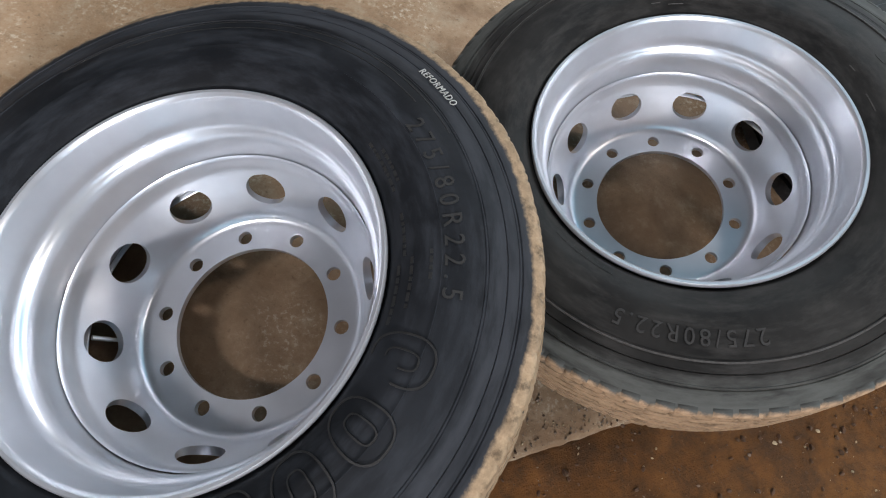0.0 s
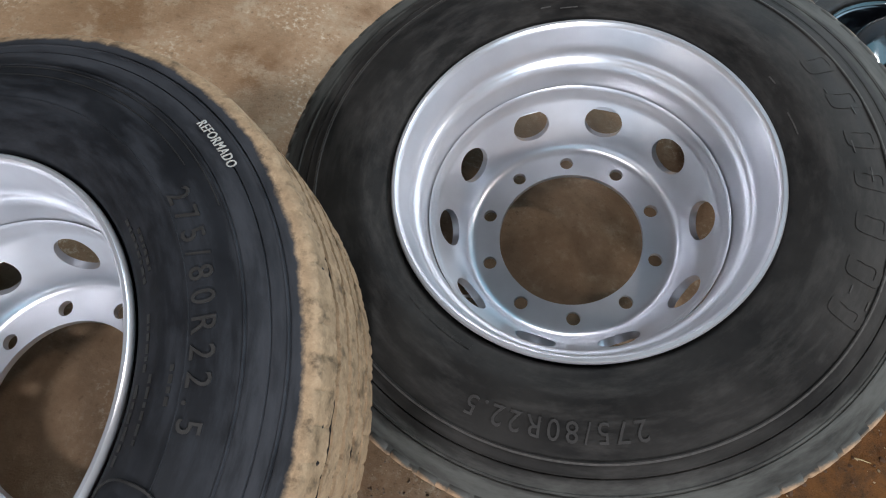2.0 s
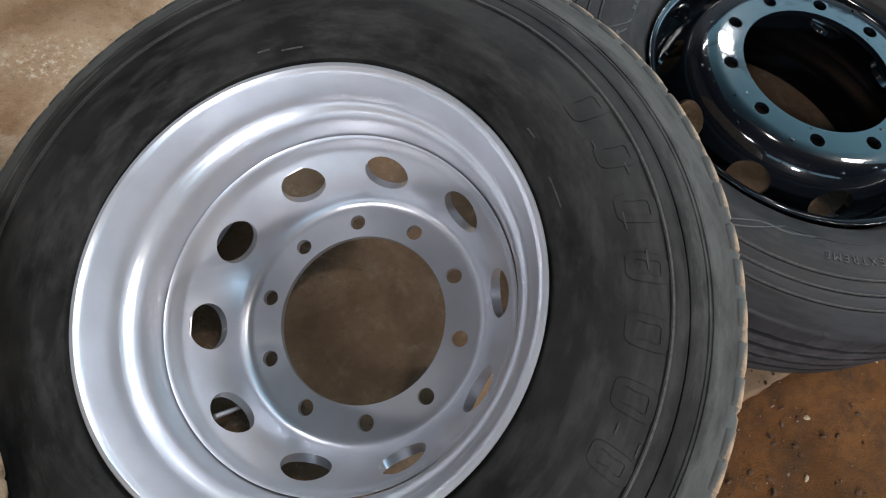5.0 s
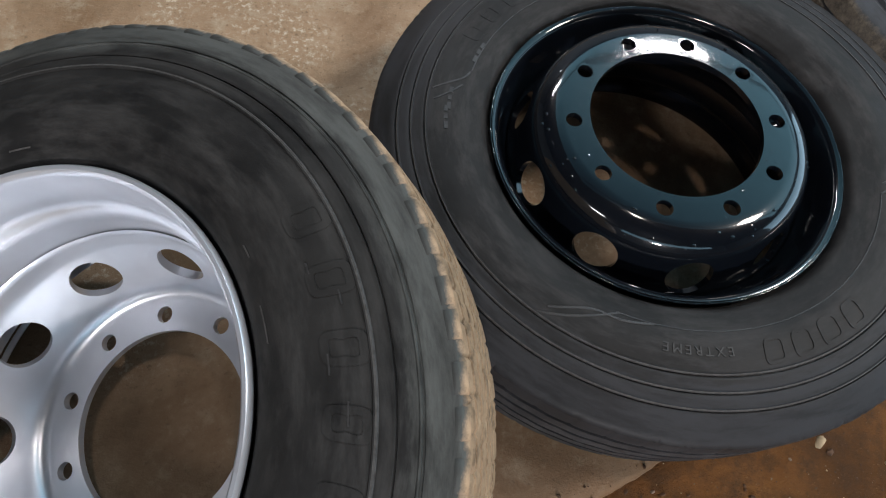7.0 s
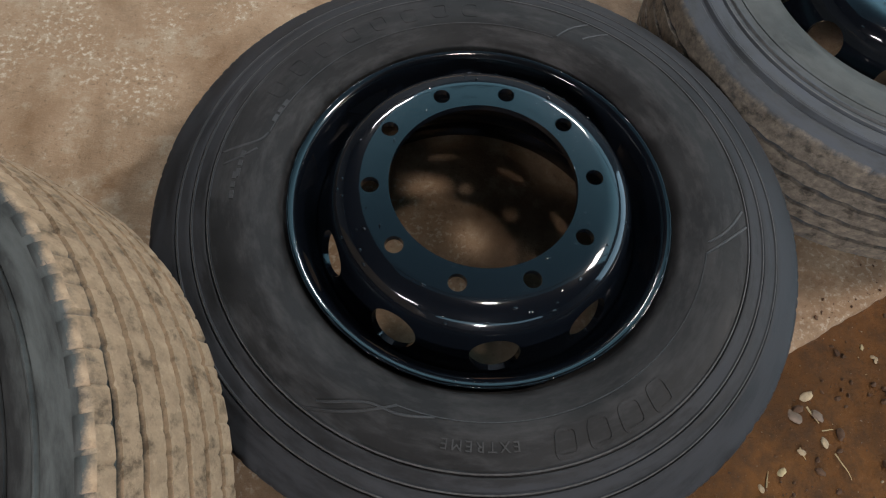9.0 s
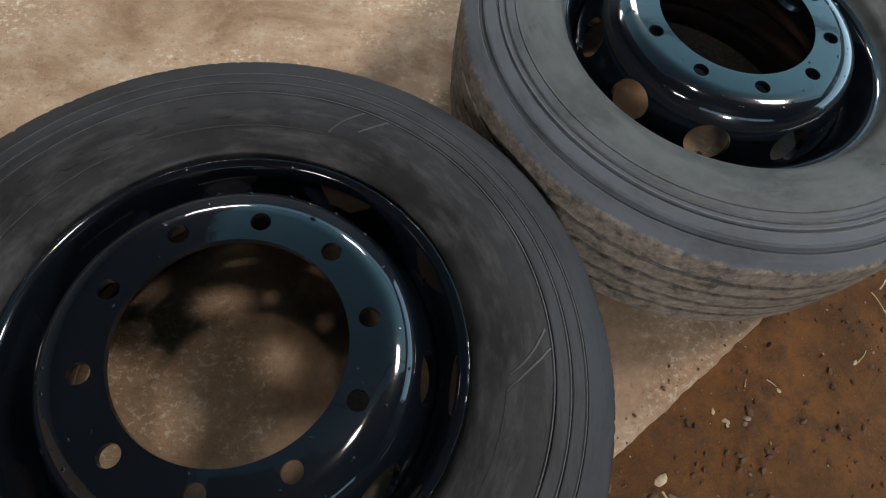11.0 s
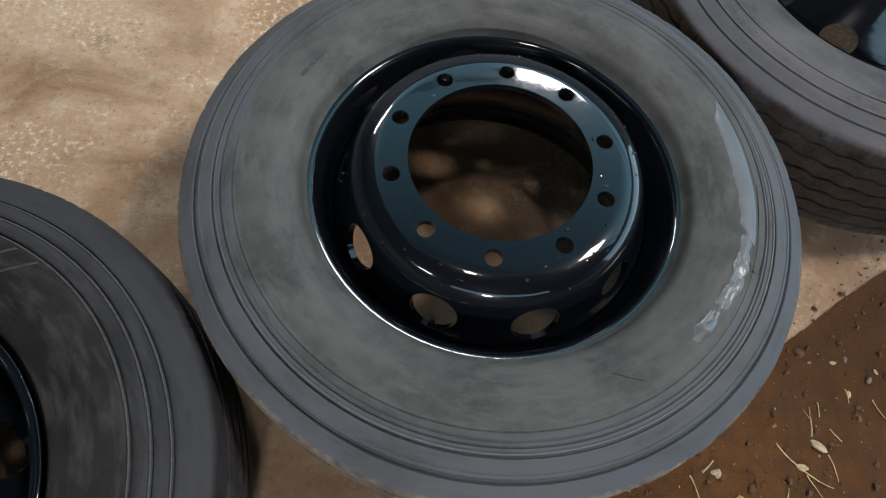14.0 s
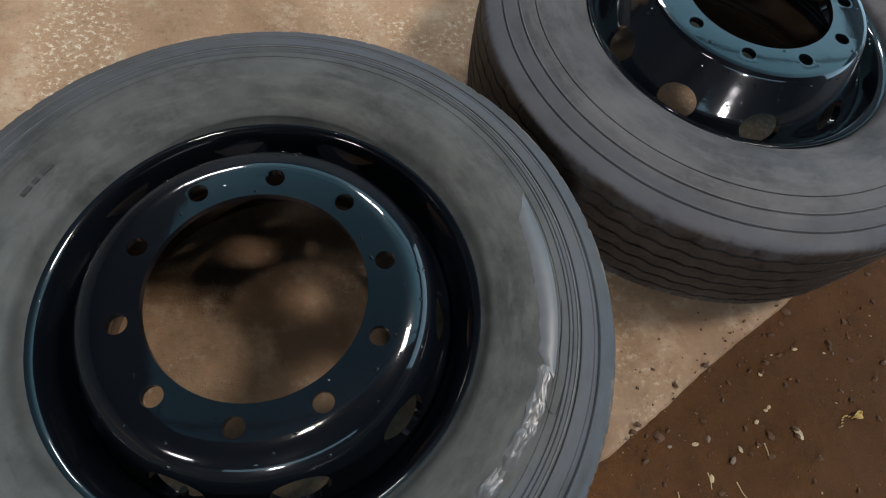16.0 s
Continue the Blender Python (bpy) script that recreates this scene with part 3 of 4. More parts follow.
def mark(name, me, parent, r, angle, sign, mat, label="", lift=0.0012, k=1.0):
    """Lettering or a plain shape laid on the sidewall; angle in degrees as seen from above."""
    bend(me, r, sign * angle, sign, lift=lift)
    if k != 1.0:
        me.transform(Matrix.Diagonal((1, 1, k, 1)))
    return link(name, me, mat, parent, label, smooth=0)


def outline(w, h, line, thick, corner=0.35, lean=0.0, gap=0):
    """A plain rounded outline, w by h; gap leaves so many steps of it open."""
    n = 40
    bm = bmesh.new()
    rows = []
    for i in range(n):
        a = 2 * math.pi * i / n
        c, q = math.cos(a), math.sin(a)
        e = corner
        x = math.copysign(abs(c) ** e, c) * w / 2
        y = math.copysign(abs(q) ** e, q) * h / 2
        d = Vector((x, y)).normalized() * line
        rows.append([bm.verts.new((px + lean * py, py, pz)) for px, py, pz in ((x, y, 0), (x, y, thick), (x - d.x, y - d.y, thick), (x - d.x, y - d.y, 0))])
    for i in range(n - gap):
        a, b = rows[i], rows[(i + 1) % n]
        for k in range(3):
            bm.faces.new((a[k], b[k], b[k + 1], a[k + 1]))
    bmesh.ops.recalc_face_normals(bm, faces=bm.faces)
    return bm_mesh("outline", bm)


def row_of(name, parent, r, angle, sign, mat, widths, height, gap, thick, line=0.0, lean=0.0, k=1.0):
    """Plain shapes in place of letters, one part each, along the sidewall."""
    total = sum(widths) + gap * (len(widths) - 1)
    x = -total / 2
    for w in widths:
        a = angle - math.degrees((x + w / 2) / r)
        me = outline(w, height, line, thick, 0.5, lean) if line else bars([w], height, 0.0, thick, 0.0, lean)
        mark(name, me, parent, r, a, sign, mat, k=k)
        x += w + gap


# black retreaded tyre
mark("lettering", words("REFORMADO", 0.0165, 0.0006, 1.12, 0.80, 0.0), tyre_a, 0.4590, 50.9, -1, WHITE_INK, "white stamped letters REFORMADO", 0.0042)
mark("lettering", words("275/80R22.5", 0.038, 0.0011, 1.55, 0.95), tyre_a, 0.391, 25.5, -1, LETTER, "moulded size letters 275/80R22.5")
for a, wide, gap in ((-8.3, 0.066, 9), (-23.4, 0.068, 0), (-38.0, 0.068, 0), (-52.0, 0.066, 0)):
    mark("maker_mark", outline(wide, 0.086, 0.0026, 0.0022, 0.8, 0.0, gap), tyre_a, 0.354, a, -1, FAINT)
    mark("maker_mark", outline(wide * 0.38, 0.046, 0.0022, 0.0020, 0.7, 0.0, gap), tyre_a, 0.354, a, -1, FAINT)
for r, a, ws in ((0.323, 40, [0.02, 0.012, 0.024, 0.016]), (0.333, 39, [0.014, 0.02, 0.01]), (0.325, 20, [0.022, 0.010, 0.018]), (0.318, 5, [0.03, 0.016, 0.024]), (0.362, 12, [0.014, 0.02]), (0.336, 8, [0.02, 0.026, 0.012])):
    row_of("small_print", tyre_a, r, a, -1, DARK_RUBBER, [0.45 * w for w in ws * 2], 0.0045, 0.0035, 0.0007)
for r, a0, a1 in ((0.414, -125, -50), (0.428, -140, -40), (0.366, 55, 110)):
    ring("sidewall_rib", tyre_a, r, -1, 0.0012, 0.0008, DARK_RUBBER, a0, a1)

# turned edge of the lower rim flange, seen through the hand holes
for rim in (rim_a, rim_b):
    edge = lathe("flange_edge", [(0.2862, 0.1182), (0.2858, 0.1160), (0.2868, 0.1146), (0.2935, 0.1128), (0.2952, 0.1140), (0.2955, 0.1182)], 160)
    link("flange_edge", edge, SILVER, rim)

# notched black tyre
mark("lettering", words("275/80R22.5", 0.040, 0.0011, 1.30, 0.92), tyre_b, 0.391, -86.5, -1, LETTER, "moulded size letters 275/80R22.5")
row_of("maker_mark", tyre_b, 0.404, 5.6, -1, RUBBER["B"], [0.036, 0.034, 0.034, 0.032, 0.036, 0.034, 0.028], 0.046, 0.0355, 0.0005, 0.0090, 0.12)
row_of("small_print", tyre_b, 0.323, -120, -1, RUBBER["B"], [0.012, 0.008, 0.014, 0.010, 0.012, 0.008, 0.012, 0.010], 0.008, 0.005, 0.0006)
for a, r, w in ((22.1, 0.3255, 0.040), (36, 0.333, 0.016), (-19.5, 0.397, 0.012), (-21, 0.423, 0.014), (101, 0.325, 0.030), (108, 0.330, 0.018), (35.2, 0.424, 0.014), (27.5, 0.386, 0.012), (21.8, 0.409, 0.015), (13.0, 0.388, 0.020), (6.4, 0.405, 0.022)):
    mark("scratch", bars([w], 0.0016, 0.0, 0.0007, 0.0, 0.3), tyre_b, r, a, -1, LETTER if r > 0.34 else SCUFF_CREST)

def shoulder_lug():
    """One worn block of the notched shoulder, at angle 0."""
    verts, faces = [], []
    prof = [(0.4950, 0.1100), (0.4990, 0.1118), (0.5040, 0.1100), (0.5092, 0.1052), (0.5110, 0.1020)]
    for a, dip in ((-0.033, 0.003), (-0.029, 0.0), (0.0, -0.0003), (0.029, 0.0), (0.033, 0.003)):
        for r, z in prof:
            verts.append(((r - dip * 0.6) * math.cos(a), (r - dip * 0.6) * math.sin(a), -(z - dip)))
    for i in range(4):
        for j in range(4):
            b = i * 5 + j
            faces.append((b, b + 1, b + 6, b + 5))
    return mesh("shoulder_lug", verts, faces)


LUG = shoulder_lug()
LUG.materials.append(RUBBER["B"])
LUG.shade_smooth()
for q in range(72):
    lug = new("shoulder_lug", LUG)
    lug.parent = tyre_b
    lug.rotation_euler.z = 2 * math.pi * (q + 0.12 * math.sin(q * 2.7)) / 72

# clean ribbed tyre
# ribs paler than the tyre, painting the light on the step lips
for r in (0.4028, 0.4260, 0.4485):
    ring("sidewall_rib", tyre_c, r, 1, 0.0014, 0.0017, SCUFF_CREST)
for a0, a1 in ((70, 167), (-107, -14)):
    ring("sidewall_rib", tyre_c, 0.342, 1, 0.0012, 0.0010, FAINT, a0, a1)
for line in (((0.343, 167.5), (0.354, 170.9), (0.397, 175.5)), ((0.349, 172.8), (0.366, 175.8), (0.390, 178.6)), ((0.344, -10.8), (0.370, -6.8), (0.396, -1.2)), ((0.342, -14.1), (0.366, -10.0), (0.400, -5.0)),
             ((0.346, 69.0), (0.372, 66.6), (0.3995, 63.1)), ((0.3616, 62.2), (0.380, 59.8), (0.3995, 57.4)), ((0.4017, -122.8), (0.3733, -114.9), (0.342, -107.0)), ((0.386, -121.5), (0.3554, -113.4), (0.352, -106.0), (0.343, -98.7))):
    slant("moulded_bar", tyre_c, line, 0.0024, 0.0013, FAINT)
mark("lettering", words("EXTREME", 0.019, 0.0007, 1.35, 1.0), tyre_c, 0.371, -89.0, 1, LETTER, "moulded letters EXTREME")
row_of("maker_mark", tyre_c, 0.377, -61.5, 1, RUBBER["C"], [0.034, 0.036, 0.034, 0.032], 0.036, 0.013, 0.0007, 0.0045, 0.2)
row_of("maker_mark", tyre_c, 0.372, 124.5, 1, RUBBER["C"], [0.031] * 8, 0.034, 0.0245, 0.0004, 0.0060)
for a, r in ((160, 0.345), (178, 0.366), (-176, 0.37)):
    row_of("small_print", tyre_c, r, a, 1, DARK_RUBBER, [0.014, 0.010, 0.012], 0.006, 0.005, 0.0008)

# dusty tyre with the rubbed, blistered patch

RUBBED = paint("rubbed_shiny_rubber", (0.070, 0.073, 0.075), 0.36, 0.0, 0.18, 0.10, 0.0, 0.25)
SMOOTH = plain("smooth_blue_grey_rubber", (0.069, 0.076, 0.084), 0.42, 0.16, 14.0)


def blister(parent, a0, a1, mid0, mid1, wide, high, mat, seed, k=1.0):
    """Crumpled, torn-up skin of the sidewall between the angles a0 and a1 (degrees), its middle going from radius mid0 to mid1."""
    verts, faces = [], []
    nu, nv = 90, 34
    for i in range(nu + 1):
        u = i / nu
        swell = math.sin(math.pi * u) ** 0.5 * (0.75 + 0.5 * noise.noise((u * 5, seed, 0)))
        for j in range(nv + 1):
            v = 2 * j / nv - 1
            rr = mid0 + (mid1 - mid0) * u + v * wide * (0.35 + 0.65 * swell)
            a = radians(a0 + (a1 - a0) * u) + 0.006 * noise.noise((u * 9, v * 2, seed + 5))
            q = max(0.0, 1 - v * v) ** 0.5 * min(1.0, swell * 1.2)
            fold = 0.45 + 0.9 * noise.noise((u * 4, v * 1.1, seed)) + 0.35 * abs(noise.noise((u * 9, v * 2.4, seed + 2)))
            h = high * q * (0.15 + fold) - 0.0014 * (1 - q)
            verts.append((rr * math.cos(a), rr * math.sin(a), k * side_height(rr, 1) + h))
    for i in range(nu):
        for j in range(nv):
            b = i * (nv + 1) + j
            faces.append((b, b + nv + 1, b + nv + 2, b + 1) if a1 < a0 else (b, b + 1, b + nv + 2, b + nv + 1))
    bm = bmesh.new()
    bm.from_mesh(mesh("rubbed_patch", verts, faces))
    bmesh.ops.recalc_face_normals(bm, faces=bm.faces)
    if sum(f.normal.z for f in bm.faces) < 0:
        bmesh.ops.reverse_faces(bm, faces=bm.faces)
    return link("rubbed_patch", bm_mesh("rubbed_patch", bm), mat, parent, smooth=60)


def worn_panel(parent, a0, a1, inner, outer, high, mat, seed, k=1.0):
    """A smooth worn strip, barely raised, with a ragged inner edge."""
    verts, faces = [], []
    n = 60
    for i in range(n + 1):
        u = i / n
        a = radians(a0 + (a1 - a0) * u)
        taper = min(1.0, 7 * u, 9 * (1 - u))
        r0 = outer - (outer - inner) * taper * (0.86 + 0.22 * noise.noise((u * 3, seed, 0)) + 0.10 * noise.noise((u * 25, seed, 3)))
        for t, h in ((0.0, -0.0006), (0.05, high), (0.5, high), (0.95, high), (1.0, -0.0006)):
            rr = r0 + (outer - r0) * t
            verts.append((rr * math.cos(a), rr * math.sin(a), k * side_height(rr, 1) + h))
    for i in range(n):
        for j in range(4):
            b = i * 5 + j
            faces.append((b, b + 5, b + 6, b + 1) if a1 < a0 else (b, b + 1, b + 6, b + 5))
    return link("worn_panel", mesh("worn_panel", verts, faces), mat, parent, smooth=60)


worn_panel(tyre_d, 21.5, -19.0, 0.3640, 0.3945, 0.0004, SMOOTH, 2.3, K_D)
blister(tyre_d, -16.0, -34.0, 0.3815, 0.3800, 0.0145, 0.0036, RUBBED, 1.2, K_D)
blister(tyre_d, -28.0, -47.5, 0.3780, 0.3720, 0.0150, 0.0050, RUBBED, 4.6, K_D)
CRACK = plain("dark_crack", (0.012, 0.012, 0.013), 0.8, 0.3, 90.0)
for line in (((0.3955, 21.0), (0.3962, 14.0), (0.3965, 6.5)), ((0.4000, -3.0), (0.3975, -13.0), (0.3935, -19.5)), ((0.3880, -22.8), (0.3960, -24.6), (0.4035, -25.0)), ((0.4095, -5.0), (0.4105, -14.0), (0.4070, -25.0)), ((0.3480, -66.5), (0.3640, -63.5), (0.3740, -61.5))):
    slant("crack", tyre_d, line, 0.0009, 0.0006, CRACK, K_D)
row_of("small_print", tyre_d, 0.350, 150, 1, DARK_RUBBER, [0.016, 0.010, 0.02], 0.006, 0.006, 0.0008, k=K_D)
# highlight along the step crests, given by the ribs' pale colour
for r in (0.4398, 0.4672):
    ring("sidewall_rib", tyre_e, r, 1, 0.0010, 0.0018, LIT_CREST, k=K_D)


def stamp(parent, r, angle, count):
    """Tiny stamped figures on the bolt face, too small to read."""
    me = bars([0.0032] * count, 0.0042, 0.0018, 0.0004)
    for v in me.vertices:
        x, y, z = v.co
        a = radians(angle) - x / r
        v.co = ((r + y) * math.cos(a), (r + y) * math.sin(a), FACE + z)
    return link("stamp", me, BLACK, parent, smooth=0)


def paint_bead(rim, seed, lip, sink):
    """Lumpy line of thick lacquer where the rim's flange meets the tyre."""
    verts, faces = [], []
    n, m = 420, 6
    for i in range(n):
        a = 2 * math.pi * i / n
        c, d = math.cos(a), math.sin(a)
        fat = 0.0017 + 0.0009 * noise.noise((c * 14, d * 14, seed)) + 0.0008 * noise.noise((c * 60, d * 60, seed))
        for j in range(m):
            b = 2 * math.pi * j / m
            r = 0.3005 * lip + fat * math.cos(b) + 0.0008 * noise.noise((c * 9, d * 9, seed + 4))
            verts.append((r * c, r * d, 0.1140 - sink + fat * math.sin(b)))
    for i in range(n):
        for j in range(m):
            i2, j2 = (i + 1) % n, (j + 1) % m
            faces.append((i * m + j, i2 * m + j, i2 * m + j2, i * m + j2))
    return link("paint_bead", mesh("paint_bead", verts, faces), BLACK, rim, smooth=70)


def paint_spatter(rim, seed, face):
    """Set drops of lacquer on the disc's shoulder and face."""
    pick = random.Random(seed)
    bm = bmesh.new()
    for _ in range(46):
        a = pick.uniform(0, 2 * math.pi)
        if pick.random() < 0.6:
            r, z = pick.choice(((0.2000, -0.0030), (0.2090, -0.0068), (0.2160, -0.0112), (0.2225, -0.0178)))
        else:
            r, z = pick.uniform(0.145, 0.195), 0.0
        if r < 0.2 and abs(r - 0.1675) < 0.016:
            continue
        q = pick.uniform(0.0013, 0.0028)
        bmesh.ops.create_icosphere(bm, subdivisions=2, radius=1, matrix=Matrix.Rotation(a, 4, "Z") @ Matrix.Translation((r, 0, face + z)) @ Matrix.Diagonal((q, q * pick.uniform(1, 1.7), q * 0.6, 1)))
    return tagged(link("paint_spatter", bm_mesh("paint_spatter", bm), BLACK, rim, smooth=80), kind="stuff")


for rim, seed, lip, sink, face in ((rim_c, 3, 0.980, 0.0, FACE), (rim_d, 4, 0.992, 0.010, FACE), (rim_e, 5, 0.990, -0.004, 0.190)):
    paint_bead(rim, seed, lip, sink)
    paint_spatter(rim, seed, face)
stamp(rim_c, 0.158, 99.8, 5)
stamp(rim_c, 0.156, 62.4, 4)
stamp(rim_d, 0.172, 91.4, 4)
valve(rim_a, 157.2, SILVER, 0.094, -35)
valve(rim_b, 137.2, SILVER, 0.094, -35)
valve(rim_d, -112.5, DARK_RUBBER)

# ---- floor and soil ----


def veer(s):
    """How far the slab's edge swings out towards the last wheel."""
    return 0.040 * max(0.0, min(1.0, (s - 0.25) / 0.65))


def edge_point(s, off=0.0):
    w = veer(s) + 0.012 * noise.noise((s * 2.3, 0, 0)) + 0.006 * noise.noise((s * 11, 4, 0)) + 0.003 * noise.noise((s * 40, 9, 0))
    return EDGE_AT + EDGE_DIR * s + EDGE_OUT * (w + off)


def slab():
    bm = bmesh.new()
    ss = [-12 + i * 1.0 for i in range(9)] + [-3 + i * 0.01 for i in range(1, 601)] + [3 + i for i in range(1, 10)]
    rows = []
    for off, z in ((-10.0, 0.0), (-0.05, 0.0), (-0.012, -0.001), (-0.003, -0.006), (0.002, -0.02), (0.004, -0.09)):
        row = []
        for s in ss:
            p = edge_point(s, off) if off > -5 else EDGE_AT + EDGE_DIR * s + EDGE_OUT * off
            row.append(bm.verts.new((p.x, p.y, z)))
        rows.append(row)
    for a, b in zip(rows, rows[1:]):
        for i in range(len(ss) - 1):
            bm.faces.new((a[i], b[i], b[i + 1], a[i + 1]))
    me = bm_mesh("floor", bm)
    return tagged(link("floor", me, CONCRETE, smooth=50), "worn stained tan concrete slab with mottled dust", "floor", kind="structure")


def ground():
    n = 260
    verts, faces = [], []
    xs = [-40, -20, -8, -4] + [-2 + 8 * i / n for i in range(n + 1)] + [8, 14, 24, 40]
    ys = [-40, -20, -8, -4] + [-2 + 6 * i / n for i in range(n + 1)] + [6, 12, 24, 40]
    for y in ys:
        for x in xs:
            d = (Vector((x, y)) - EDGE_AT).dot(EDGE_OUT)
            z = -0.016 + 0.010 * noise.noise((x * 3, y * 3, 0)) + 0.007 * noise.noise((x * 14, y * 14, 3)) + 0.004 * noise.noise((x * 45, y * 45, 6))
            z -= 0.02 * max(0.0, min(1.0, d / 0.6))
            if d < -0.03:
                z -= 0.05
            verts.append((x, y, z))
    w = len(xs)
    for j in range(len(ys) - 1):
        for i in range(w - 1):
            faces.append((j * w + i, j * w + i + 1, j * w + i + 1 + w, j * w + i + w))
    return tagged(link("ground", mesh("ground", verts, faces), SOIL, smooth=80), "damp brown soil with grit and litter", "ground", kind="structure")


slab()
ground()


# ---- unseen walls, roof and lamp housings added to close the place ----
X0, X1, Y0, Y1 = -7.0, 10.0, -6.0, 9.5
# roof opening, sized for the teal sky the black discs reflect
SKY = (-0.3, 9.6, 1.75, 9.1)


def block(name, x0, y0, z0, x1, y1, z1, mat, label, category, bevel=0.0, parent=None):
    bm = bmesh.new()
    bmesh.ops.create_cube(bm, size=1, matrix=Matrix.Translation(((x0 + x1) / 2, (y0 + y1) / 2, (z0 + z1) / 2)) @ Matrix.Diagonal((x1 - x0, y1 - y0, z1 - z0, 1)))
    if bevel:
        bmesh.ops.bevel(bm, geom=bm.edges[:], offset=bevel, segments=2, affect="EDGES")
    ob = link(name, bm_mesh(name, bm), mat, parent, smooth=30)
    if not parent:
        tagged(ob, label, category, kind="structure")
    return ob


# unseen walls, added to limit the sky light and reflections
block("unseen_wall_north", X0 - 0.2, Y1, -0.3, X1 + 0.2, Y1 + 0.2, ROOF, BLOCK, "plain unseen wall added to close the place", "wall")


def eaves_wall():
    """Unseen wall behind the walk, its gap added to light the disc shoulders blue."""
    bm = bmesh.new()
    for x0, x1, z0, z1 in ((X0 - 0.2, GAP[0], -0.3, ROOF), (GAP[1], X1 + 0.2, -0.3, ROOF), (GAP[0], GAP[1], -0.3, GAP[2]), (GAP[0], GAP[1], GAP[3], ROOF)):
        bmesh.ops.create_cube(bm, size=1, matrix=Matrix.Translation(((x0 + x1) / 2, Y0 - 0.1, (z0 + z1) / 2)) @ Matrix.Diagonal((x1 - x0, 0.2, z1 - z0, 1)))
    return tagged(link("unseen_wall_south", bm_mesh("unseen_wall_south", bm), BLOCK, smooth=0), "unseen added wall with a gap that lets blue light in", "wall", kind="structure")


def open_wall():
    """Unseen wall added at the end of the row, open to the evening sky."""
    bm = bmesh.new()
    for y0, y1, z0, z1 in ((Y0, GATE[0], -0.3, ROOF), (GATE[1], Y1, -0.3, ROOF), (GATE[0], GATE[1], GATE[2], ROOF)):
        bmesh.ops.create_cube(bm, size=1, matrix=Matrix.Translation((X1 + 0.1, (y0 + y1) / 2, (z0 + z1) / 2)) @ Matrix.Diagonal((0.2, y1 - y0, z1 - z0, 1)))
    return tagged(link("unseen_wall_east", bm_mesh("unseen_wall_east", bm), BLOCK, smooth=0), "unseen added wall with a wide opening for blue sky light", "wall", kind="structure")


GATE = (-0.5, 8.6, 4.2)                  # from, to, height
GAP = (-1.5, 8.0, 3.5, 5.0)              # from, to, sill, head
open_wall()
eaves_wall()
block("unseen_wall_west", X0 - 0.2, Y0, -0.3, X0, Y1, ROOF, BLOCK, "plain unseen wall added to close the place", "wall")


def roof():
    """Unseen roof sheet added overhead, with an opening onto the sky."""
    bm = bmesh.new()
    a, b, c, d = SKY
    for x0, y0, x1, y1 in ((X0 - 0.3, Y0 - 0.3, a, Y1 + 0.3), (b, Y0 - 0.3, X1 + 0.3, Y1 + 0.3), (a, Y0 - 0.3, b, c), (a, d, b, Y1 + 0.3)):
        bmesh.ops.create_cube(bm, size=1, matrix=Matrix.Translation(((x0 + x1) / 2, (y0 + y1) / 2, ROOF + 0.06)) @ Matrix.Diagonal((x1 - x0, y1 - y0, 0.12, 1)))
    return tagged(link("ceiling", bm_mesh("ceiling", bm), STEEL, smooth=0), "unseen added grey roof sheets with an opening for teal sky light", "ceiling", kind="structure")


roof()
# added beams, so the lamps under the opening hang from something
for y in (2.3, 6.75):
    block("added_beam", SKY[0] - 0.2, y - 0.04, ROOF, SKY[1] + 0.2, y + 0.04, ROOF + 0.10, STEEL, "unseen grey steel beam added to carry the lamps", "beam")
# housings and hangers added round the lamps, all out of view
for x, y, w, h, power, colour in LAMPS:
    lamp = new("roof_or_fill_lamp")
    lamp.matrix_world = pose(x, y, ROOF)
    tagged(lamp, "grey steel ceiling lamp, unseen, some added as fill light", "lamp", "ceiling lamps")
    block("housing", -w / 2 - 0.04, -h / 2 - 0.04, -0.22, w / 2 + 0.04, h / 2 + 0.04, -0.14, STEEL, "", "", 0.01, lamp)
    for q in (-0.3, 0.3):
        block("hanger", q * w - 0.008, -0.008, -0.14, q * w + 0.008, 0.008, 0.0, STEEL, "", "", 0.0, lamp)

# ---- litter on the soil ----
rnd = random.Random(7)


def lump(size, flat, seed, sub=2):
    bm = bmesh.new()
    bmesh.ops.create_icosphere(bm, subdivisions=sub, radius=1)
    for v in bm.verts:
        v.co *= 1 + 0.35 * noise.noise(v.co * 1.6 + Vector((seed, 0, 0)))
        v.co = Vector((v.co.x * size, v.co.y * size * 0.6, v.co.z * size * flat))
    return bm_mesh("lump", bm)


def soil_z(x, y):
    d = (Vector((x, y)) - EDGE_AT).dot(EDGE_OUT)
    if d < veer((Vector((x, y)) - EDGE_AT).dot(EDGE_DIR)):
        return 0.0
    return -0.016 + 0.010 * noise.noise((x * 3, y * 3, 0)) + 0.007 * noise.noise((x * 14, y * 14, 3)) + 0.004 * noise.noise((x * 45, y * 45, 6)) - 0.02 * min(1.0, d / 0.6)


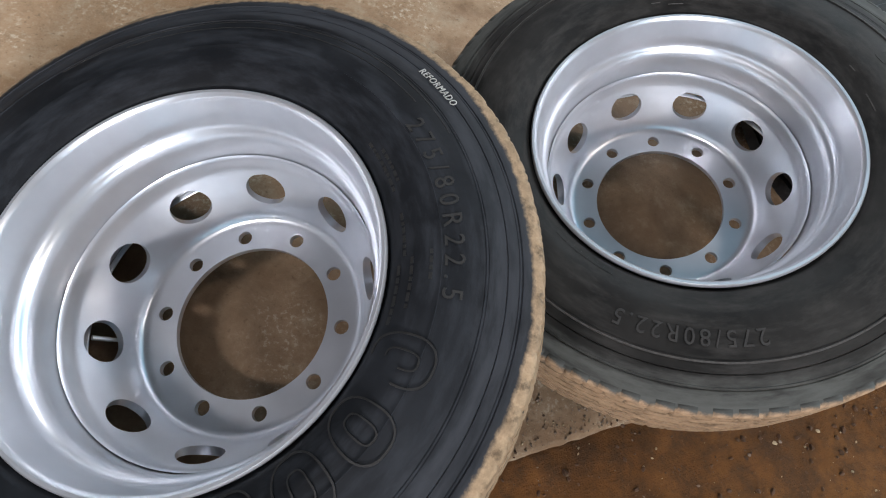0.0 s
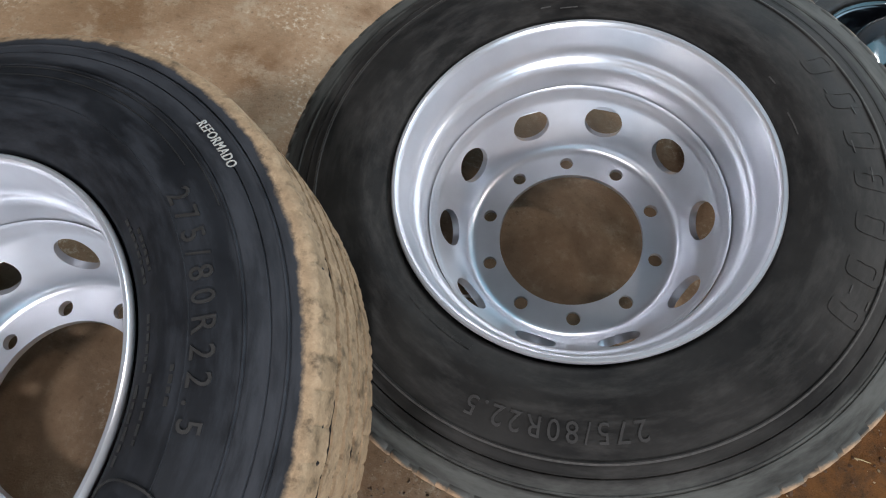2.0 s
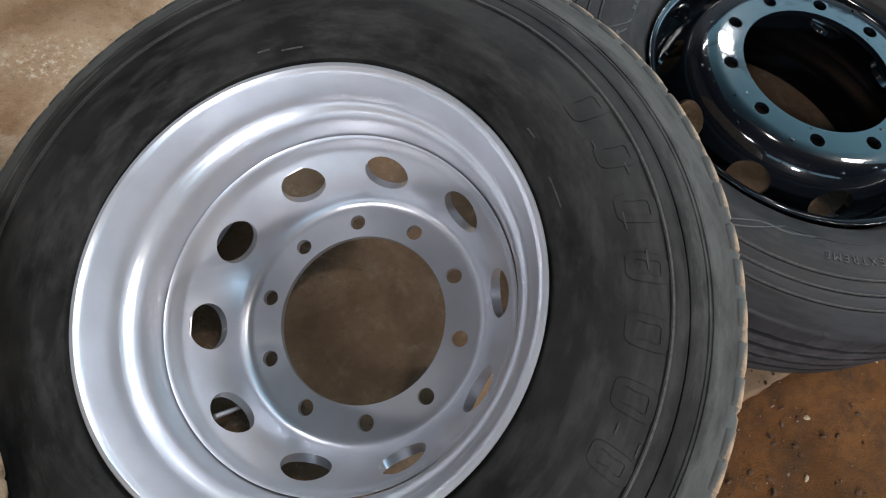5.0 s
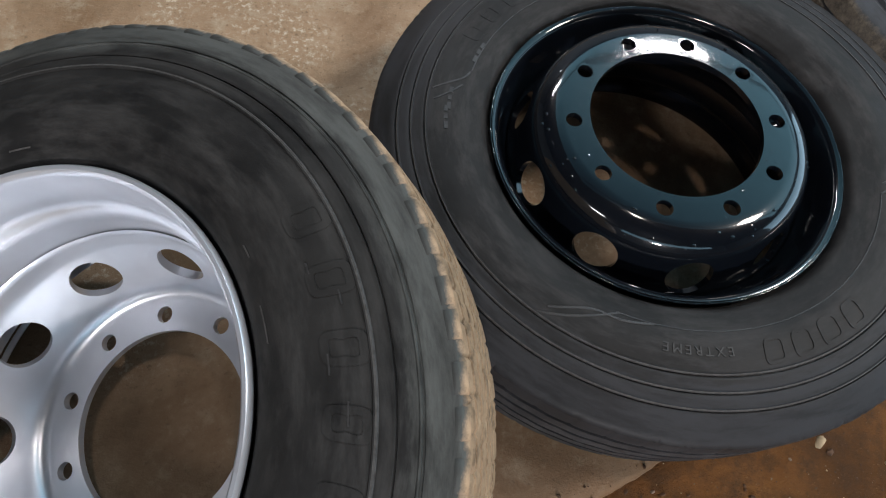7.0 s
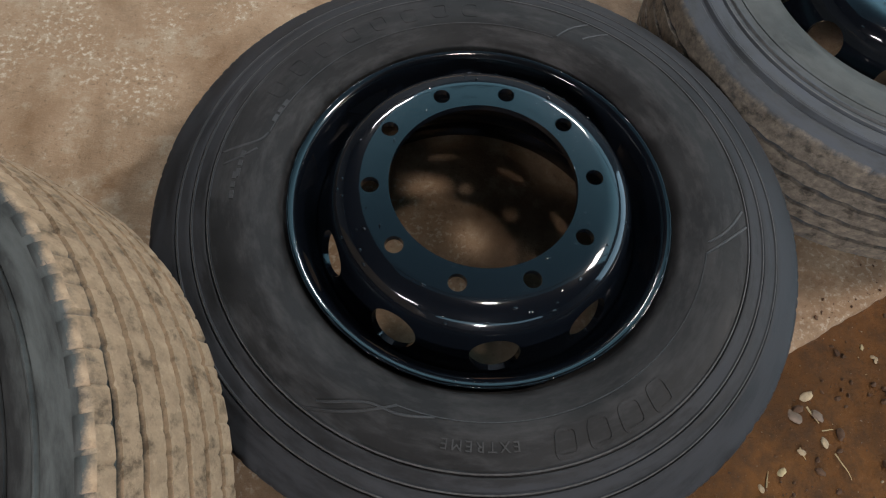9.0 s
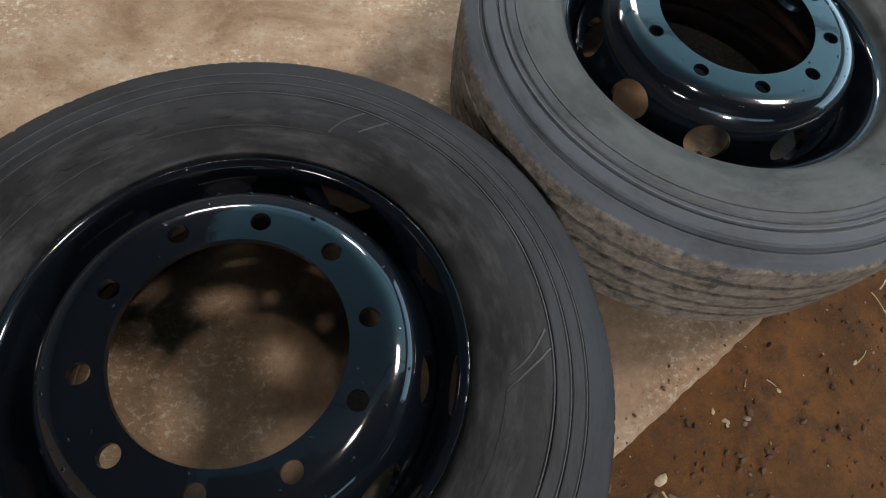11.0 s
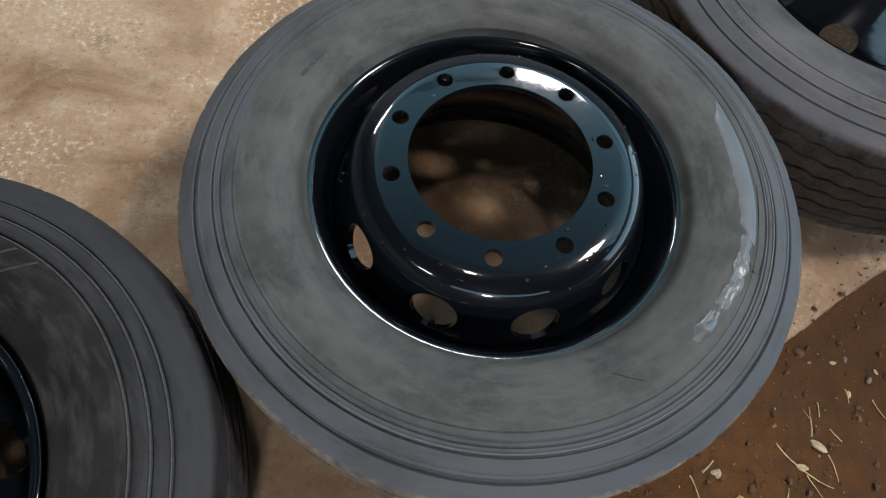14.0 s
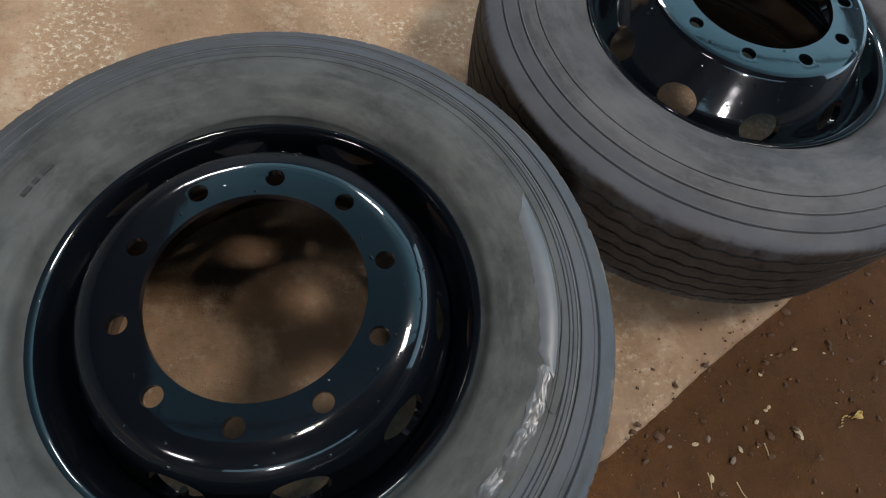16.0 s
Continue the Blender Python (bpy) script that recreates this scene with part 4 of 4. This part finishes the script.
def twig(x, y, turn, length, thick, mat, name="twig", label="thin dry twig lying on brown soil"):
    """A crooked thin stalk, tapered, with a side shoot."""
    bm = bmesh.new()

    def stalk(p, a, ln, r):
        prev = None
        n = 9
        for i in range(n + 1):
            a += rnd.uniform(-0.16, 0.16)
            p = p + Vector((math.cos(a), math.sin(a), rnd.uniform(-0.05, 0.06))) * ln / n
            rr = r * (1 - 0.6 * i / n)
            side = Vector((-math.sin(a), math.cos(a), 0))
            row = [bm.verts.new(p + (side * math.cos(q) + Vector((0, 0, 1)) * math.sin(q)) * rr) for q in (0, 1.26, 2.51, 3.77, 5.03)]
            if prev:
                for k in range(5):
                    bm.faces.new((prev[k], prev[(k + 1) % 5], row[(k + 1) % 5], row[k]))
            prev = row
            if i == 5 and ln > 0.05:
                stalk(p.copy(), a + rnd.choice((-0.7, 0.7)), ln * 0.35, r * 0.6)

    stalk(Vector((-length / 2, 0, 0.002)), 0.0, length, thick)
    bmesh.ops.recalc_face_normals(bm, faces=bm.faces)
    ob = link(name, bm_mesh(name, bm), mat, smooth=60)
    ob.matrix_world = pose(x, y, soil_z(x, y), 0, 0, turn)
    return tagged(ob, label, name, "litter on the soil")


def chip(x, y, size, turn, mat, label="pale wood chip lying on brown soil", flat=0.28):
    kind = "stone" if mat is STONE else "clod" if mat is CLOD else "wood_chip"
    ob = link(kind, lump(size, flat, rnd.uniform(0, 50)), mat, smooth=40)
    ob.matrix_world = pose(x, y, soil_z(x, y) + size * flat * 0.5, rnd.uniform(-25, 25), rnd.uniform(-15, 15), turn)
    return tagged(ob, label, kind.replace("_", " "), "litter on the soil")


def leaf(x, y, turn, length):
    hub = new("dry_leaf")
    hub.matrix_world = pose(x, y, soil_z(x, y) + 0.004, 0, 0, turn)
    tagged(hub, "yellow dry leaf with a thin stalk on brown soil", "leaf", "litter on the soil")
    verts, faces = [], []
    for i in range(11):
        u = i / 10
        w = 0.26 * length * math.sin(math.pi * u ** 0.8) ** 0.8
        for v in (-1, -0.5, 0, 0.5, 1):
            verts.append((length * u, w * v, 0.006 * abs(v) + 0.006 * math.sin(u * 5) + 0.002 * noise.noise((u * 6, v * 3, 2))))
    for i in range(10):
        for j in range(4):
            b = i * 5 + j
            faces.append((b, b + 5, b + 6, b + 1))
    me = mesh("blade", verts, faces)
    ob = link("blade", me, LEAF, hub, smooth=60)
    solid = ob.modifiers.new("thickness", "SOLIDIFY")
    solid.thickness = 0.0008
    st = bmesh.new()
    for k in range(8):
        x0 = -length * 1.3 * k / 8
        bmesh.ops.create_cone(st, cap_ends=True, segments=6, radius1=0.0011, radius2=0.0011, depth=length * 1.3 / 8 * 1.1, matrix=Matrix.Translation((x0 - length * 0.08, 0.010 * math.sin(k * 0.5), 0.003)) @ Matrix.Rotation(radians(90), 4, "Y"))
    link("stalk", bm_mesh("stalk", st), LEAF, hub, smooth=60)
    return hub


leaf(3.235, 1.722, 20, 0.030)
for x, y, size, turn, mat in ((3.102, 1.698, 0.014, -50, CHIP), (1.930, 1.147, 0.014, 30, CHIP), (1.899, 1.108, 0.017, -40, STONE), (1.655, 0.931, 0.014, 60, CHIP), (2.875, 1.689, 0.007, 0, CHIP),
                              (3.018, 1.724, 0.007, 20, CHIP), (3.054, 1.817, 0.006, 0, CHIP), (3.152, 1.867, 0.006, 0, CHIP), (2.796, 1.523, 0.016, -30, CHIP), (2.579, 1.468, 0.010, 70, CHIP), (2.620, 1.416, 0.018, -70, LEAF),
                              (2.572, 1.470, 0.008, 10, CHIP), (2.621, 1.402, 0.014, -40, CHIP), (1.399, 0.802, 0.008, 10, CHIP), (1.385, 0.689, 0.007, 70, CHIP), (0.893, 0.415, 0.008, 0, CHIP), (0.904, 0.421, 0.006, 0, STONE), (1.003, 0.474, 0.007, 0, CHIP)):
    chip(x, y, size, turn, mat, "dark stone lying on brown soil" if mat is STONE else "curled dry leaf scrap on brown soil" if mat is LEAF else "pale wood chip lying on brown soil")
for x, y, turn, length, thick in ((2.748, 1.494, -42, 0.130, 0.0020), (2.532, 1.436, -70, 0.075, 0.0014), (2.558, 1.478, 40, 0.035, 0.0022), (2.80, 1.56, 60, 0.060, 0.0015), (1.225, 0.599, 12, 0.035, 0.0016), (2.70, 1.42, 75, 0.05, 0.0014), (2.44, 1.33, 35, 0.05, 0.0012), (1.98, 1.03, -55, 0.05, 0.0014), (2.95, 1.60, -75, 0.045, 0.0013)):
    twig(x, y, turn, length, thick, STRAW)

SCRAPS = {CHIP: "pale wood chip lying on brown soil", STRAW: "tan scrap of bark lying on brown soil", STONE: "small brown stone lying on brown soil", CLOD: "dark clod of damp earth on brown soil"}
for x, y, size, turn, mat in (
    (1.953, 1.065, 0.012, -90, CHIP),
    (1.905, 1.045, 0.009, -23, CHIP),
    (1.860, 1.008, 0.010, 44, STRAW),
    (1.818, 0.978, 0.008, -69, CHIP),
    (2.090, 1.235, 0.008, -2, CHIP),
    (2.071, 1.254, 0.007, 65, STRAW),
    (1.945, 1.112, 0.013, -48, STONE),
    (1.908, 1.122, 0.012, 19, CLOD),
    (1.983, 1.081, 0.012, 86, CLOD),
    (1.935, 1.013, 0.011, -27, CLOD),
    (2.418, 1.317, 0.009, 40, STRAW),
    (2.143, 1.248, 0.011, -73, CLOD),
    (2.136, 1.235, 0.009, -6, STONE),
    (2.093, 1.229, 0.008, 61, CHIP),
    (2.223, 1.279, 0.006, -52, CHIP),
    (2.598, 1.367, 0.013, 15, CLOD),
    (2.906, 1.697, 0.008, 82, STONE),
    (2.802, 1.708, 0.012, -31, CLOD),
    (3.058, 1.752, 0.006, 36, CHIP),
    (2.969, 1.675, 0.007, -77, CHIP),
    (2.756, 1.482, 0.012, -10, STRAW),
    (2.946, 1.656, 0.008, 57, STONE),
    (3.040, 1.696, 0.010, -56, CLOD),
    (3.049, 1.746, 0.006, 11, CHIP),
    (2.896, 1.626, 0.008, 78, STRAW),
    (3.158, 1.951, 0.013, -35, CLOD),
    (2.803, 1.702, 0.010, 32, CLOD)):
    chip(x, y, size, turn, mat, SCRAPS[mat], 0.5 if mat in (STONE, CLOD) else 0.28)
for x, y, turn, length, thick in (
    (1.936, 1.117, -60, 0.035, 0.0022),
    (1.958, 1.086, 10, 0.022, 0.0016),
    (1.905, 1.045, -70, 0.022, 0.0016),
    (1.833, 0.990, 60, 0.030, 0.0014),
    (2.158, 1.298, 50, 0.018, 0.0015),
    (2.208, 1.296, -45, 0.022, 0.0016),
    (2.475, 1.212, 70, 0.055, 0.0013),
    (2.841, 1.548, -40, 0.030, 0.0014),
    (2.819, 1.590, 80, 0.030, 0.0014),
    (2.824, 1.490, -65, 0.050, 0.0016),
    (3.025, 1.672, -80, 0.030, 0.0016),
    (2.893, 1.626, -75, 0.030, 0.0014)):
    twig(x, y, turn, length, thick, STRAW)


def scatter(name, count, mat, small, big, along, across, label, category, side=1):
    """Uncounted litter strewn beside the slab's edge, in one mesh."""
    base = [lump(1.0, 0.7, k * 3.1, 1) for k in range(5)]
    verts, faces = [], []
    for _ in range(count):
        s, o = rnd.uniform(*along), abs(rnd.gauss(0, across)) + 0.004
        p = EDGE_AT + EDGE_DIR * s + EDGE_OUT * (o * side)
        size = small + (big - small) * rnd.random() ** 4
        m = pose(p.x, p.y, soil_z(p.x, p.y) + size * 0.25, rnd.uniform(-40, 40), rnd.uniform(-40, 40), rnd.uniform(0, 360))
        me, k = rnd.choice(base), len(verts)
        verts += [m @ (v.co * size) for v in me.vertices]
        faces += [[k + q for q in f.vertices] for f in me.polygons]
    return tagged(link(name, mesh(name, verts, faces), mat, smooth=40), label, category, kind="stuff")


scatter("clods", 2600, CLOD, 0.0018, 0.010, (-2.6, 2.0), 0.35, "dark crumbs of soil strewn over the ground", "soil crumbs")
scatter("grit", 500, STONE, 0.0015, 0.006, (-2.6, 2.0), 0.35, "brown grit strewn over the ground", "grit")
scatter("pale_crumbs", 430, CHIP, 0.0012, 0.0048, (-2.6, 2.0), 0.32, "pale chips strewn over the ground", "wood crumbs")
scatter("sand", 1500, STONE, 0.0012, 0.0045, (-2.2, -1.15), 0.10, "loose sand and grit on the concrete beside the edge", "sand", -1)
scatter("pale_sand", 700, CHIP, 0.0010, 0.0034, (-2.2, -1.15), 0.10, "pale sand grains on the concrete beside the edge", "sand", -1)
scatter("edge_dirt", 450, CLOD, 0.0012, 0.0060, (-2.6, 2.0), 0.035, "dark dirt crumbs along the edge of the concrete", "dirt", -1)

# housing and bracket for the added fill lamp, out of view
flood = new("added_flood")
flood.matrix_world = look((FLOOD[0], FLOOD[1] - 0.03, FLOOD[2]), (0.9, 0.87, 0.2))
tagged(flood, "grey steel flood lamp, unseen, added as fill light", "lamp", "wall lamps")
block("housing", -0.40, -0.15, 0.01, 0.40, 0.15, 0.10, STEEL, "", "", 0.01, flood)
block("bracket", -0.05, -0.05, 0.10, 0.05, 0.05, 0.45, STEEL, "", "", 0.005, flood)
